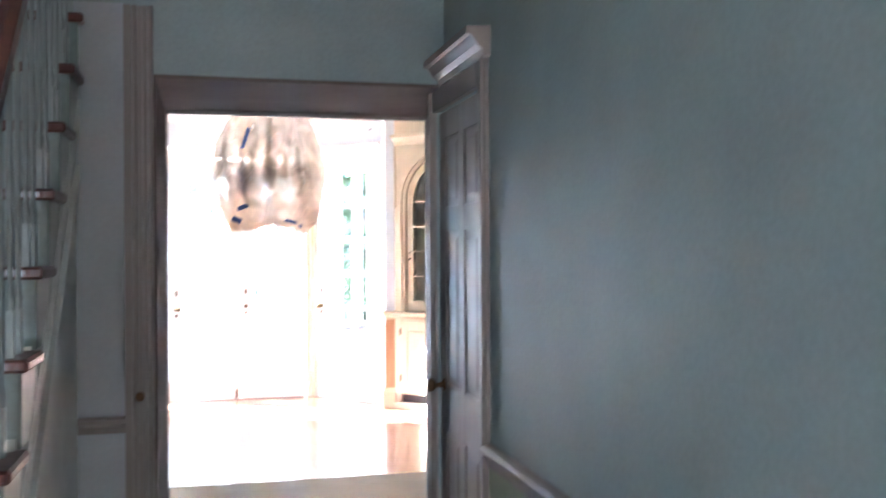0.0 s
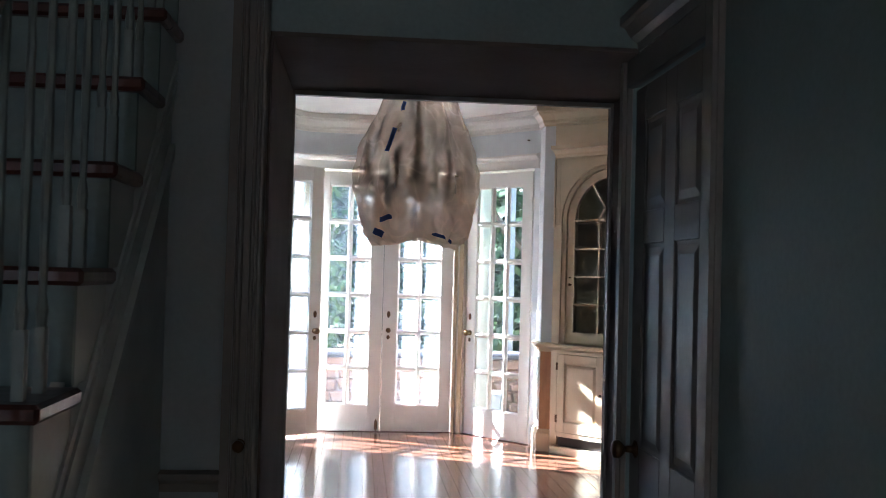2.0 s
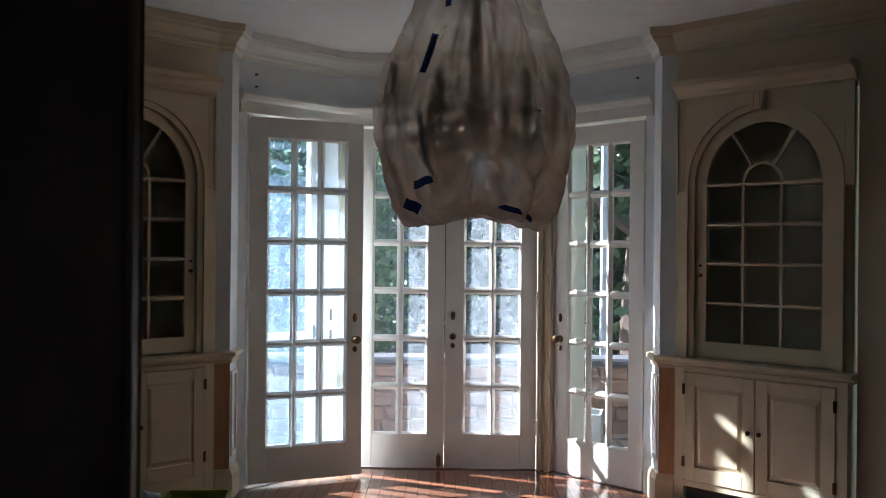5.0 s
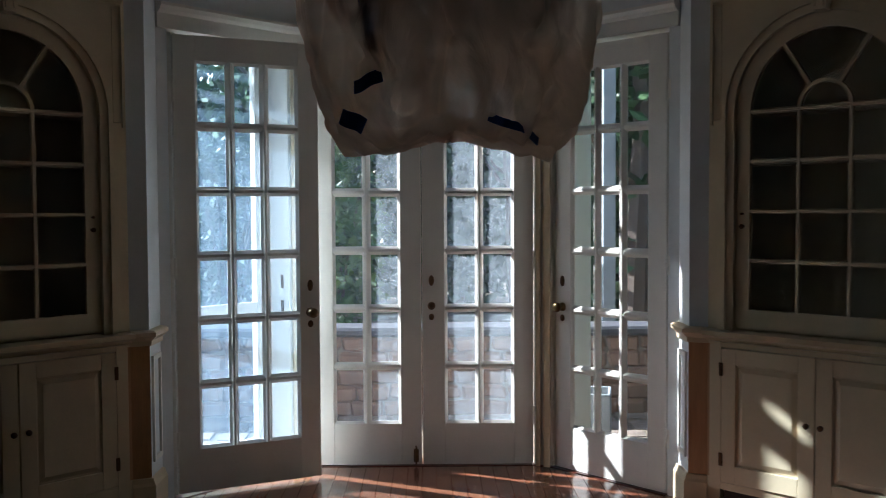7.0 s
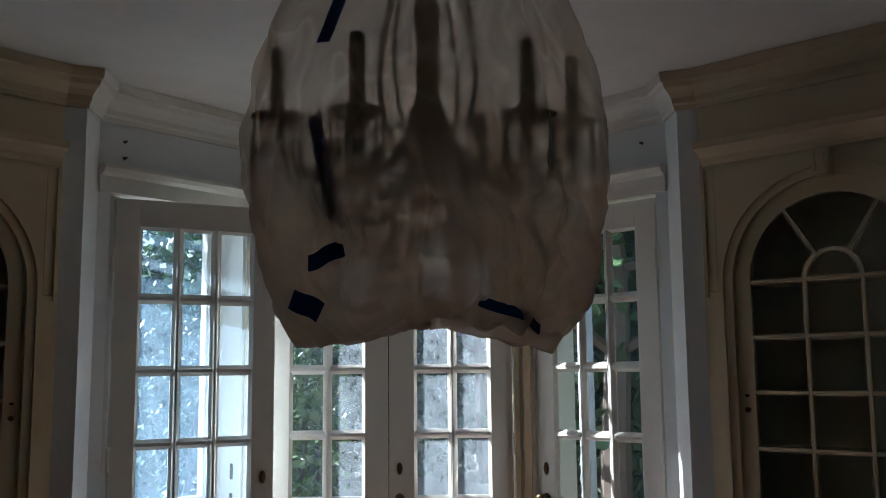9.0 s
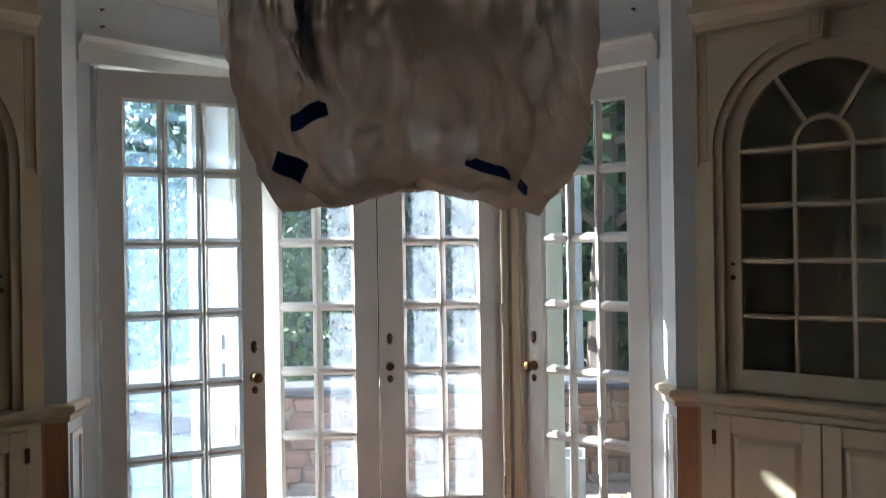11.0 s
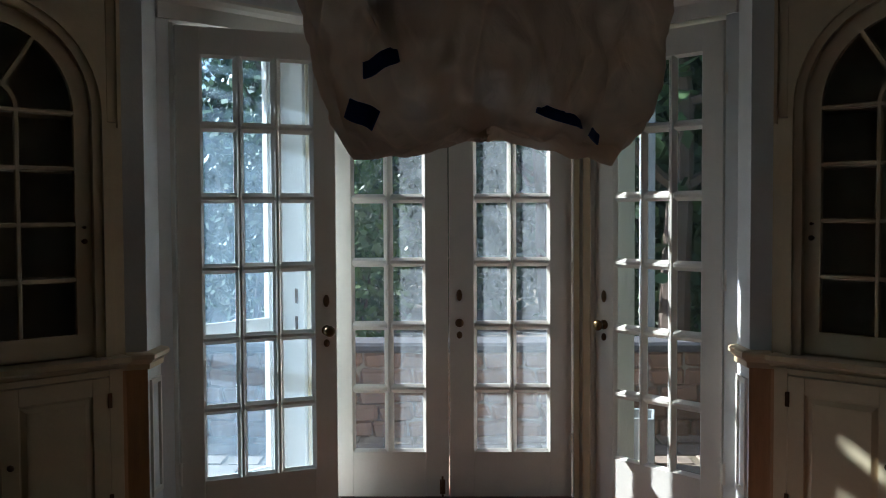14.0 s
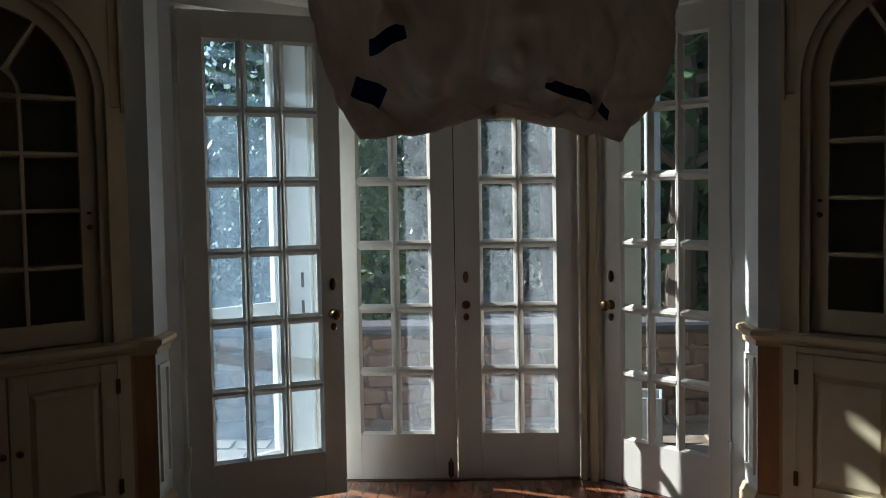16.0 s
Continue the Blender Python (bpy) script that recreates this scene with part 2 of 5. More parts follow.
# ---- building helpers ----
def box(bm, x0, y0, z0, x1, y1, z1, bev=0.0):
    r = bmesh.ops.create_cube(bm, size=1.0, matrix=Matrix.LocRotScale(((x0 + x1) / 2, (y0 + y1) / 2, (z0 + z1) / 2), None, (abs(x1 - x0), abs(y1 - y0), abs(z1 - z0))))
    if bev:
        es = {e for v in r["verts"] for e in v.link_edges}
        bmesh.ops.bevel(bm, geom=list(es), offset=bev, segments=1, affect='EDGES', profile=0.5)


def obox(x0, y0, z0, x1, y1, z1, bev=0.0):
    bm = bmesh.new()
    box(bm, x0, y0, z0, x1, y1, z1, bev)
    return bm


def prism(bm, pts, z0, z1):
    lo = [bm.verts.new((x, y, z0)) for x, y in pts]
    hi = [bm.verts.new((x, y, z1)) for x, y in pts]
    n = len(pts)
    bm.faces.new(lo[::-1])
    bm.faces.new(hi)
    for i in range(n):
        bm.faces.new((lo[i], lo[(i + 1) % n], hi[(i + 1) % n], hi[i]))


def oprism(pts, z0, z1):
    bm = bmesh.new()
    prism(bm, pts, z0, z1)
    bmesh.ops.recalc_face_normals(bm, faces=bm.faces)
    return bm


def offsets(path, closed):
    """The mitred left-hand normal at each point of a plan line."""
    n, out = len(path), []
    for i in range(n):
        a = path[i - 1] if (closed or i) else None
        c = path[(i + 1) % n] if (closed or i < n - 1) else None
        p = path[i]
        ns = []
        for q, r in ((a, p), (p, c)):
            if q is not None and r is not None:
                d = Vector((r[0] - q[0], r[1] - q[1])).normalized()
                ns.append(Vector((-d.y, d.x)))
        m = sum(ns, Vector((0, 0))).normalized()
        out.append(m / max(0.35, m.dot(ns[0])))
    return out


def sweep(bm, path, profile, closed=False):
    """Sweeps a closed profile of (offset to the left of travel, z) along a plan line."""
    ms = offsets(path, closed)
    rings = [[bm.verts.new((p[0] + m.x * o, p[1] + m.y * o, z)) for o, z in profile] for p, m in zip(path, ms)]
    k = len(profile)
    for i in range(len(path) if closed else len(path) - 1):
        a, b = rings[i], rings[(i + 1) % len(path)]
        for j in range(k):
            bm.faces.new((a[j], b[j], b[(j + 1) % k], a[(j + 1) % k]))
    if not closed:
        bm.faces.new(rings[0][::-1])
        bm.faces.new(rings[-1])
    bmesh.ops.recalc_face_normals(bm, faces=bm.faces)


def osweep(path, profile, closed=False):
    bm = bmesh.new()
    sweep(bm, path, profile, closed)
    return bm


def lathe(bm, prof, seg=16, c=(0, 0, 0), axis='Z'):
    rings = []
    for r, h in prof:
        ring = []
        for i in range(seg):
            a = 2 * math.pi * i / seg
            p = (r * math.cos(a), r * math.sin(a), h)
            if axis == 'Y':
                p = (p[0], h, p[1])
            ring.append(bm.verts.new((c[0] + p[0], c[1] + p[1], c[2] + p[2])))
        rings.append(ring)
    for a, b in zip(rings, rings[1:]):
        for i in range(seg):
            bm.faces.new((a[i], a[(i + 1) % seg], b[(i + 1) % seg], b[i]))
    bm.faces.new(rings[0][::-1])
    bm.faces.new(rings[-1])
    bmesh.ops.recalc_face_normals(bm, faces=bm.faces)


def tube(bm, pts, r, seg=6):
    pts = [Vector(p) for p in pts]
    rings = []
    for i, p in enumerate(pts):
        d = (pts[min(i + 1, len(pts) - 1)] - pts[max(i - 1, 0)]).normalized()
        s = d.cross(Vector((0.13, 0.31, 0.94))).normalized()
        u = d.cross(s)
        rr = r[i] if isinstance(r, (list, tuple)) else r
        rings.append([bm.verts.new(p + s * rr * math.cos(2 * math.pi * j / seg) + u * rr * math.sin(2 * math.pi * j / seg)) for j in range(seg)])
    for a, b in zip(rings, rings[1:]):
        for j in range(seg):
            bm.faces.new((a[j], a[(j + 1) % seg], b[(j + 1) % seg], b[j]))
    bm.faces.new(rings[0][::-1])
    bm.faces.new(rings[-1])


def mesh_of(name, bm, material, smooth=False):
    me = bpy.data.meshes.new(name)
    bm.to_mesh(me)
    bm.free()
    me.materials.append(material)
    if smooth:
        for p in me.polygons:
            p.use_smooth = True
    return me


def part(name, bm, material, parent, label="", smooth=False):
    ob = new(name, mesh_of(name, bm, material, smooth))
    ob.parent = parent
    return tagged(ob, label) if label else ob


def structure(name, bm, material, label, category, smooth=False):
    return tagged(new(name, mesh_of(name, bm, material, smooth)), label, category, kind="structure")


def thing(name, m, label, category, group="", kind=""):
    ob = new(name)
    ob.matrix_world = m
    ob.empty_display_size = 0.1
    return tagged(ob, label, category, group, kind)


def rounded(path, radius, steps=6):
    out = [path[0]]
    for a, p, c in zip(path, path[1:], path[2:]):
        a, p, c = Vector(a), Vector(p), Vector(c)
        r = min(radius, (a - p).length * 0.45, (c - p).length * 0.45)
        s, e = p + (a - p).normalized() * r, p + (c - p).normalized() * r
        for i in range(steps + 1):
            k = i / steps
            q = s * (1 - k) ** 2 + p * 2 * k * (1 - k) + e * k * k
            out.append((q.x, q.y))
    return out + [path[-1]]


# ---- the plan ----
CEIL_Z = 2.965
HALF_C = 0.662
POST = (0.775, -0.05)
HINGE = (1.295, -0.62)
PIER = (1.345, -0.868)
PIER2 = (1.43, -0.905)
SIDE_X = 2.36
DIAG_END = (SIDE_X, -0.905 - (SIDE_X - 1.43))
ROOM_Y = -5.26
HALL_Y = -6.17
LX, RX, HEAD_Z = -0.514, 0.754, 2.19
HALL_R, HALL_L = 0.617, -1.75
BAY = [(-HINGE[0] - 0.05, HINGE[1] - 0.05), (-HINGE[0], HINGE[1]), (-POST[0], POST[1]), (-HALF_C, 0.0), (HALF_C, 0.0), POST, HINGE, (HINGE[0] + 0.05, HINGE[1] - 0.05)]
BAYR = rounded(BAY, 0.3)
LOOP = [(-PIER[0], PIER[1])] + BAYR + [PIER, PIER2, DIAG_END, (SIDE_X, ROOM_Y), (-SIDE_X, ROOM_Y), (-DIAG_END[0], DIAG_END[1]), (-PIER2[0], PIER2[1])]

# floors, ceilings
floor = structure("floor", oprism([(-3.0, -14.0), (3.0, -14.0), (3.0, -0.66), (1.42, -0.6), (0.82, 0.12), (-0.82, 0.12), (-1.42, -0.6), (-3.0, -0.66)], -0.2, -0.022), HALLFLOOR, "worn oak floor running through hall and dining room", "floor")
structure("ceiling", oprism([(-3.0, -5.3), (3.0, -5.3), (3.0, -0.62), (1.62, -0.5), (0.95, 0.24), (-0.95, 0.24), (-1.62, -0.5), (-3.0, -0.62)], CEIL_Z, CEIL_Z + 0.15), CEIL, "flat white plaster ceiling of the dining room", "ceiling")
structure("hall_ceiling", obox(-3.0, -14.2, CEIL_Z, 3.0, -5.3, CEIL_Z + 0.15), CEIL, "plain ceiling over the stair hall", "ceiling")

# bay wall above the doors
structure("wall_bay_frieze", osweep(BAYR, [(0, 2.55), (0, CEIL_Z), (0.2, CEIL_Z), (0.2, 2.55)]), FRIEZE, "curved pale plaster frieze above the garden doors", "wall")
structure("trim_door_head", osweep(BAYR, [(-0.022, 2.455), (-0.022, 2.53), (-0.05, 2.545), (-0.062, 2.565), (-0.062, 2.58), (-0.002, 2.59), (0.2, 2.55), (0.2, 2.455)]), WHITE, "white moulded head casing curving over the doors", "trim")
for s, nm in ((1, "east"), (-1, "west")):
    P = lambda pts: [(s * x, y) for x, y in (pts if s > 0 else pts[::-1])]
    structure("wall_post_" + nm, oprism(P([(HALF_C + 0.004, -0.002), (POST[0] - 0.004, POST[1] + 0.004), (1.03, 0.182), (0.90, 0.30), (HALF_C + 0.004, 0.2)]), 0, 2.455), WHITE, "white door post between two garden doors", "trim")
    tr = bmesh.new()
    for a, b, w in (((0.676, -0.012), (0.70, -0.02), 0.02), ((0.72, -0.036), (0.755, -0.05), 0.022)):
        d = (Vector(b) - Vector(a)).normalized()
        nrm = Vector((d.y, -d.x))
        prism(tr, P([a, (a[0] + nrm.x * w, a[1] + nrm.y * w), (b[0] + nrm.x * w, b[1] + nrm.y * w), b]), 0, 2.455)
    bmesh.ops.recalc_face_normals(tr, faces=tr.faces)
    structure("trim_post_" + nm, tr, CREAM, "moulded cream strips on a door post", "trim")
    structure("wall_pier_" + nm, oprism(P([(HINGE[0] + 0.006, HINGE[1] - 0.004), (HINGE[0] + 0.05, HINGE[1] - 0.055), PIER, PIER2, (1.8, -0.55), (1.45, -0.47)]), 0, CEIL_Z), FRIEZE, "plaster pier at the edge of the bay", "wall")
    # diagonal wall round the built-in cupboard
    dg = bmesh.new()
    D, N = Vector((0.7071, -0.7071)), Vector((-0.7071, -0.7071))
    A = Vector(PIER2)
    def q(u, v):
        w = A + D * u + N * v
        return (w.x, w.y)
    L = (Vector(DIAG_END) - A).length
    prism(dg, P([q(0, 0), q(0.07, 0), q(0.07, -0.12), q(0, -0.12)]), 0, CEIL_Z)
    prism(dg, P([q(1.12, 0), q(L, 0), q(L, -0.12), q(1.12, -0.12)]), 0, CEIL_Z)
    prism(dg, P([q(0.07, 0), q(1.12, 0), q(1.12, -0.12), q(0.07, -0.12)]), 2.5, CEIL_Z)
    prism(dg, P([q(-0.05, -0.5), q(1.4, -0.5), q(1.4, -0.62), q(-0.05, -0.62)]), 0, CEIL_Z)
    bmesh.ops.recalc_face_normals(dg, faces=dg.faces)
    structure("wall_diagonal_" + nm, dg, CREAM, "cream diagonal corner wall with a built-in cupboard", "wall")
    structure("wall_side_" + nm, obox(s * SIDE_X, DIAG_END[1], 0, s * (SIDE_X + 0.15), ROOM_Y - 0.1, CEIL_Z), TEAL, "grey-green dining room side wall", "wall")
    # low panelling of the bay reveal
    rv = [(s * (HINGE[0] + 0.05), HINGE[1] - 0.055), (s * PIER[0], PIER[1]), (s * PIER2[0], PIER2[1])]
    if s < 0:
        rv = rv[::-1]
    structure("chair_rail_" + nm, osweep(rv, [(0, 0.85), (-0.012, 0.85), (-0.014, 0.875), (-0.03, 0.89), (-0.042, 0.9), (-0.042, 0.918), (-0.03, 0.926), (0, 0.93)]), CREAM, "moulded chair rail wrapping the pier", "trim")
    structure("baseboard_pier_" + nm, osweep(rv, [(0, 0), (-0.026, 0), (-0.026, 0.15), (-0.018, 0.165), (-0.012, 0.185), (0, 0.19)]), CREAM, "tall moulded baseboard round the pier", "trim")
    dado = [(s * PIER[0], PIER[1]), (s * PIER2[0], PIER2[1]), (s * (PIER2[0] + 0.028), PIER2[1] - 0.028)]
    if s < 0:
        dado = dado[::-1]
    structure("pier_dado_" + nm, osweep(dado, [(0.002, 0.19), (-0.008, 0.19), (-0.008, 0.85), (0.002, 0.85)]), PIERTAN, "orange-brown pier face below the chair rail", "wall")
    seg = rv[:2] if s > 0 else rv[1:]
    a, b = (Vector(v) for v in seg)
    d = (b - a)
    seg2 = [tuple(a + d * 0.14), tuple(a + d * 0.86)]
    pb = bmesh.new()
    for z0, z1 in ((0.26, 0.285), (0.77, 0.795)):
        sweep(pb, seg2, [(0, z0), (-0.012, z0), (-0.012, z1), (0, z1)])
    for k0, k1 in ((0.14, 0.24), (0.76, 0.86)):
        sweep(pb, [tuple(a + d * k0), tuple(a + d * k1)], [(0, 0.285), (-0.012, 0.285), (-0.012, 0.77), (0, 0.77)])
    structure("panel_moulding_" + nm, pb, WHITE, "raised panel moulding below the chair rail", "trim")
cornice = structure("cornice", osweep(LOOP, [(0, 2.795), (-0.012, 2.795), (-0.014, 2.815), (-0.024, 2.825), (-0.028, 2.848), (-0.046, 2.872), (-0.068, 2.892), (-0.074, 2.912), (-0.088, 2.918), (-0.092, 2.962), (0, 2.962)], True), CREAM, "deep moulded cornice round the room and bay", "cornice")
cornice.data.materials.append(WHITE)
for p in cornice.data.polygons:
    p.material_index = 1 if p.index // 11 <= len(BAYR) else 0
structure("trim_jamb_west", oprism([(-1.36, -0.556), (-1.34, -0.49), (-1.285, -0.525), (-1.302, -0.553)][::-1], 0, 2.455), WHITE, "white door jamb behind the hinges of the open leaf", "trim")
structure("threshold", osweep([(-HINGE[0], HINGE[1]), (-POST[0], POST[1]), (-HALF_C, 0.0), (HALF_C, 0.0), POST, HINGE], [(-0.02, -0.02), (-0.02, 0.004), (0.0, 0.004), (0.2, -0.01), (0.2, -0.02)]), DARKWOOD, "low dark wood sill under the garden doors", "threshold")

# wall between hall and dining room
wb = bmesh.new()
box(wb, -3.0, HALL_Y, 0, LX, ROOM_Y, CEIL_Z)
box(wb, RX, -5.95, 0, 3.0, ROOM_Y, CEIL_Z)
box(wb, LX, HALL_Y, HEAD_Z, RX, ROOM_Y, CEIL_Z)
structure("wall_hall_end", wb, TEAL, "thick grey-green wall with a deep cased opening", "wall")
hw = bmesh.new()
box(hw, HALL_R, -14.0, 0, 0.9, -6.72, CEIL_Z)
box(hw, HALL_R, -6.03, 0, 0.9, -5.95, CEIL_Z)
box(hw, HALL_R, -6.72, 2.1, 0.9, -6.03, CEIL_Z)
structure("wall_hall_east", hw, TEAL, "scuffed grey-green painted hall wall", "wall")
# the gap near y = -12.2 is invented to hold the fill lamp
ww = bmesh.new()
box(ww, HALL_L - 0.2, -14.0, 0, HALL_L, -12.8, CEIL_Z)
box(ww, HALL_L - 0.2, -11.6, 0, HALL_L, HALL_Y, CEIL_Z)
box(ww, HALL_L - 0.2, -12.8, 0, HALL_L, -11.6, 0.75)
box(ww, HALL_L - 0.2, -12.8, 2.4, HALL_L, -11.6, CEIL_Z)
structure("wall_hall_west", ww, TEAL, "grey-green wall behind the stairs", "wall")
sw = obox(-3.0, -13.7, 0, 3.0, -13.5, CEIL_Z)
structure("wall_hall_south", sw, TEAL, "plain end wall of the hall", "wall")


# ---- garden doors ----
LEAF_H, GLASS_Z0, GLASS_Z1, ROWS = 2.435, 0.25, 2.305, 6


def french_leaf(name, m, width, cols, stile_l, stile_r, label, knob_side, knob=True, bolt=False, hinge_side=0, glazing=GLASS, foot=0.006):
    """A glazed leaf in its own frame: x from 0 to width, inner face at y = 0, outer face at y = 0.042."""
    t = thing(name, m, label, "door", group="garden doors of the bay")
    T = 0.048
    for nm, x0, x1 in (("stile", 0, stile_l), ("stile", width - stile_r, width)):
        part(nm, obox(x0, 0, foot, x1, T, LEAF_H, 0.003), WHITE, t)
    part("bottom_rail", obox(stile_l, 0.001, foot, width - stile_r, T - 0.001, GLASS_Z0), WHITE, t)
    part("top_rail", obox(stile_l, 0.001, GLASS_Z1, width - stile_r, T - 0.001, LEAF_H), WHITE, t)
    gx0, gx1 = stile_l, width - stile_r
    cw, rh, mw = (gx1 - gx0) / cols, (GLASS_Z1 - GLASS_Z0) / ROWS, 0.011
    for i in range(1, cols):
        x = gx0 + cw * i
        bm = bmesh.new()
        prism(bm, [(x - mw, 0.010), (x - 0.005, 0.002), (x + 0.005, 0.002), (x + mw, 0.010), (x + mw, 0.046), (x - mw, 0.046)], GLASS_Z0, GLASS_Z1)
        part("muntin", bm, WHITE, t)
    for j in range(1, ROWS):
        z = GLASS_Z0 + rh * j
        for i in range(cols):
            a = gx0 + cw * i + (mw if i else 0)
            b = gx0 + cw * (i + 1) - (mw if i < cols - 1 else 0)
            part("muntin", obox(a, 0.003, z - mw, b, 0.045, z + mw, 0.004), WHITE, t)
    for i in range(cols):
        for j in range(ROWS):
            x0 = gx0 + cw * i + (mw if i else 0)
            x1 = gx0 + cw * (i + 1) - (mw if i < cols - 1 else 0)
            z0 = GLASS_Z0 + rh * j + (mw if j else 0)
            z1 = GLASS_Z0 + rh * (j + 1) - (mw if j < ROWS - 1 else 0)
            # sloped glazing bead round the pane
            bd = bmesh.new()
            w = 0.014
            o = [(x0, z0), (x1, z0), (x1, z1), (x0, z1)]
            n = [(x0 + w, z0 + w), (x1 - w, z0 + w), (x1 - w, z1 - w), (x0 + w, z1 - w)]
            for k in range(4):
                k2 = (k + 1) % 4
                bd.faces.new([bd.verts.new((o[k][0], 0.006, o[k][1])), bd.verts.new((o[k2][0], 0.006, o[k2][1])), bd.verts.new((n[k2][0], 0.020, n[k2][1])), bd.verts.new((n[k][0], 0.020, n[k][1]))])
                bd.faces.new([bd.verts.new((n[k][0], 0.020, n[k][1])), bd.verts.new((n[k2][0], 0.020, n[k2][1])), bd.verts.new((n[k2][0], 0.024, n[k2][1])), bd.verts.new((n[k][0], 0.024, n[k][1]))])
            bead = part("glazing_bead", bd, WHITE, t)
            part("pane", obox(x0 + 0.004, 0.0205, z0 + 0.004, x1 - 0.004, 0.0235, z1 - 0.004), glazing, bead)
    if knob_side:
        kx = width - 0.055 if knob_side > 0 else 0.055
        for z, h in ((1.10, 0.032), (0.885, 0.02)):
            bm = bmesh.new()
            lathe(bm, [(0.016, 0.0), (0.016, -0.004), (0.012, -0.008), (0.004, -0.012)], 12, axis='Y')
            bmesh.ops.scale(bm, vec=(1, 1, h / 0.016), verts=bm.verts)
            bmesh.ops.translate(bm, vec=(kx, 0, z), verts=bm.verts)
            part("key_plate", bm, BRONZE, t, smooth=True)
        bm = bmesh.new()
        if knob:
            lathe(bm, [(0.026, 0.0), (0.026, -0.004), (0.012, -0.01), (0.010, -0.03), (0.02, -0.036), (0.028, -0.048), (0.027, -0.06), (0.014, -0.068)], 16, (kx, 0, 0.95), 'Y')
            part("door_knob", bm, BRASS, t, "round dark bronze knob", True)
        else:
            lathe(bm, [(0.024, 0.0), (0.022, -0.006), (0.01, -0.012)], 12, (kx, 0, 0.95), 'Y')
            part("knob_rose", bm, BRONZE, t, "", True)
    if bolt:
        bm = bmesh.new()
        box(bm, width - 0.05, -0.008, 0.02, width - 0.02, 0, 0.10, 0.003)
        tube(bm, [(width - 0.035, -0.014, 0.01), (width - 0.035, -0.014, 0.12)], 0.006)
        part("floor_bolt", bm, BRONZE, t, "dark metal floor bolt")
    if hinge_side:
        hx = width + 0.002 if hinge_side > 0 else -0.002
        for z in (0.3, 1.22, 2.14):
            bm = bmesh.new()
            tube(bm, [(hx, -0.008, z - 0.055), (hx, -0.008, z + 0.055)], 0.008, 8)
            box(bm, hx - 0.022, -0.004, z - 0.05, hx + 0.022, 0.002, z + 0.05)
            part("hinge", bm, WHITE, t, "paint-covered butt hinge")
    return t


W_C = HALF_C - 0.004
french_leaf("french_door", pose(-HALF_C + 0.002, 0.004, 0), W_C, 2, 0.14, 0.125, "closed white glazed garden door with a floor bolt", 0, bolt=True, hinge_side=-1)
french_leaf("french_door", pose(0.003, 0.004, 0), W_C, 2, 0.135, 0.118, "closed white glazed garden door with dark key plates", -1, knob=False, hinge_side=1)
_v = Vector(HINGE) - Vector(POST)
W_S = _v.length - 0.012
_a = math.degrees(math.atan2(_v.y, _v.x))
_n = Vector((-_v.y, _v.x)).normalized()
_o = Vector(POST) + _v.normalized() * 0.006 + _n * 0.004
french_leaf("french_door", pose(_o.x, _o.y, 0, 0, 0, _a), W_S, 3, 0.115, 0.115, "closed white glazed side door with a dark bronze knob", -1, hinge_side=1, glazing=CLEARER)
OPEN_TURN = 25.2
french_leaf("french_door", pose(-1.278, -0.606, 0, 0, 0, OPEN_TURN), 0.785, 3, 0.115, 0.115, "white glazed side door standing ajar into the room", 1, hinge_side=-1, glazing=CLEANER, foot=0.022)
# storm door in the outer face of the open doorway
_f = Vector((-POST[0] + HINGE[0], POST[1] - HINGE[1]))
_w = _f.length
_u = _f.normalized()
_q = Vector((-HINGE[0], HINGE[1])) + Vector((-_u.y, _u.x)) * 0.19
storm = thing("storm_door", pose(_q.x, _q.y, 0, 0, 0, math.degrees(math.atan2(_u.y, _u.x))), "closed white storm door with hazy glass and a middle rail", "storm door")
# hazy film tinted blue to carry the skylight's cast
STORMGLASS = glass_mat("storm_glass", 0.03, tint=(0.86, 0.92, 0.97), film=(0.45, 0.62, 0.8), scale=5.0)
for x0, x1 in ((0.004, 0.08), (_w - 0.08, _w - 0.004)):
    part("stile", obox(x0, 0, 0.012, x1, 0.03, 2.44, 0.003), WHITE, storm)
for z0, z1 in ((0.012, 0.17), (0.90, 0.98), (2.36, 2.44)):
    part("rail", obox(0.08, 0.001, z0, _w - 0.08, 0.029, z1, 0.003), WHITE, storm)
for z0, z1 in ((0.17, 0.90), (0.98, 2.36)):
    part("pane", obox(0.082, 0.013, z0, _w - 0.082, 0.017, z1), STORMGLASS, storm)
bm = bmesh.new()
box(bm, _w - 0.055, -0.005, 0.90, _w - 0.033, 0, 1.02, 0.002)
tube(bm, [(_w - 0.044, -0.005, 0.93), (_w - 0.044, -0.018, 0.935), (_w - 0.044, -0.018, 1.0)], 0.005)
part("latch_handle", bm, BRONZE, storm, "dark latch handle")

# unseen slab and rail, added to cut the sun into a slanting streak
_k = math.degrees(math.atan2(_u.y, _u.x))
canopy = thing("sun_blocker", Matrix.Translation((-HINGE[0], HINGE[1], 0)) @ pose(0, 0, 0, 0, 0, _k), "unseen added slab and rail that shape the sun streak on the cupboard", "canopy")
part("blocker_slab", obox(-0.5, 0.205, 2.862, 0.63, 1.105, 2.93, 0.004), WHITE, canopy)
part("blocker_rail", obox(-0.5, 1.088, 2.64, 0.63, 1.104, 2.808, 0.003), WHITE, canopy)
for x in (-0.3, 0.0):
    part("blocker_bracket", obox(x - 0.01, 1.09, 2.807, x + 0.01, 1.102, 2.863), BRONZE, canopy)

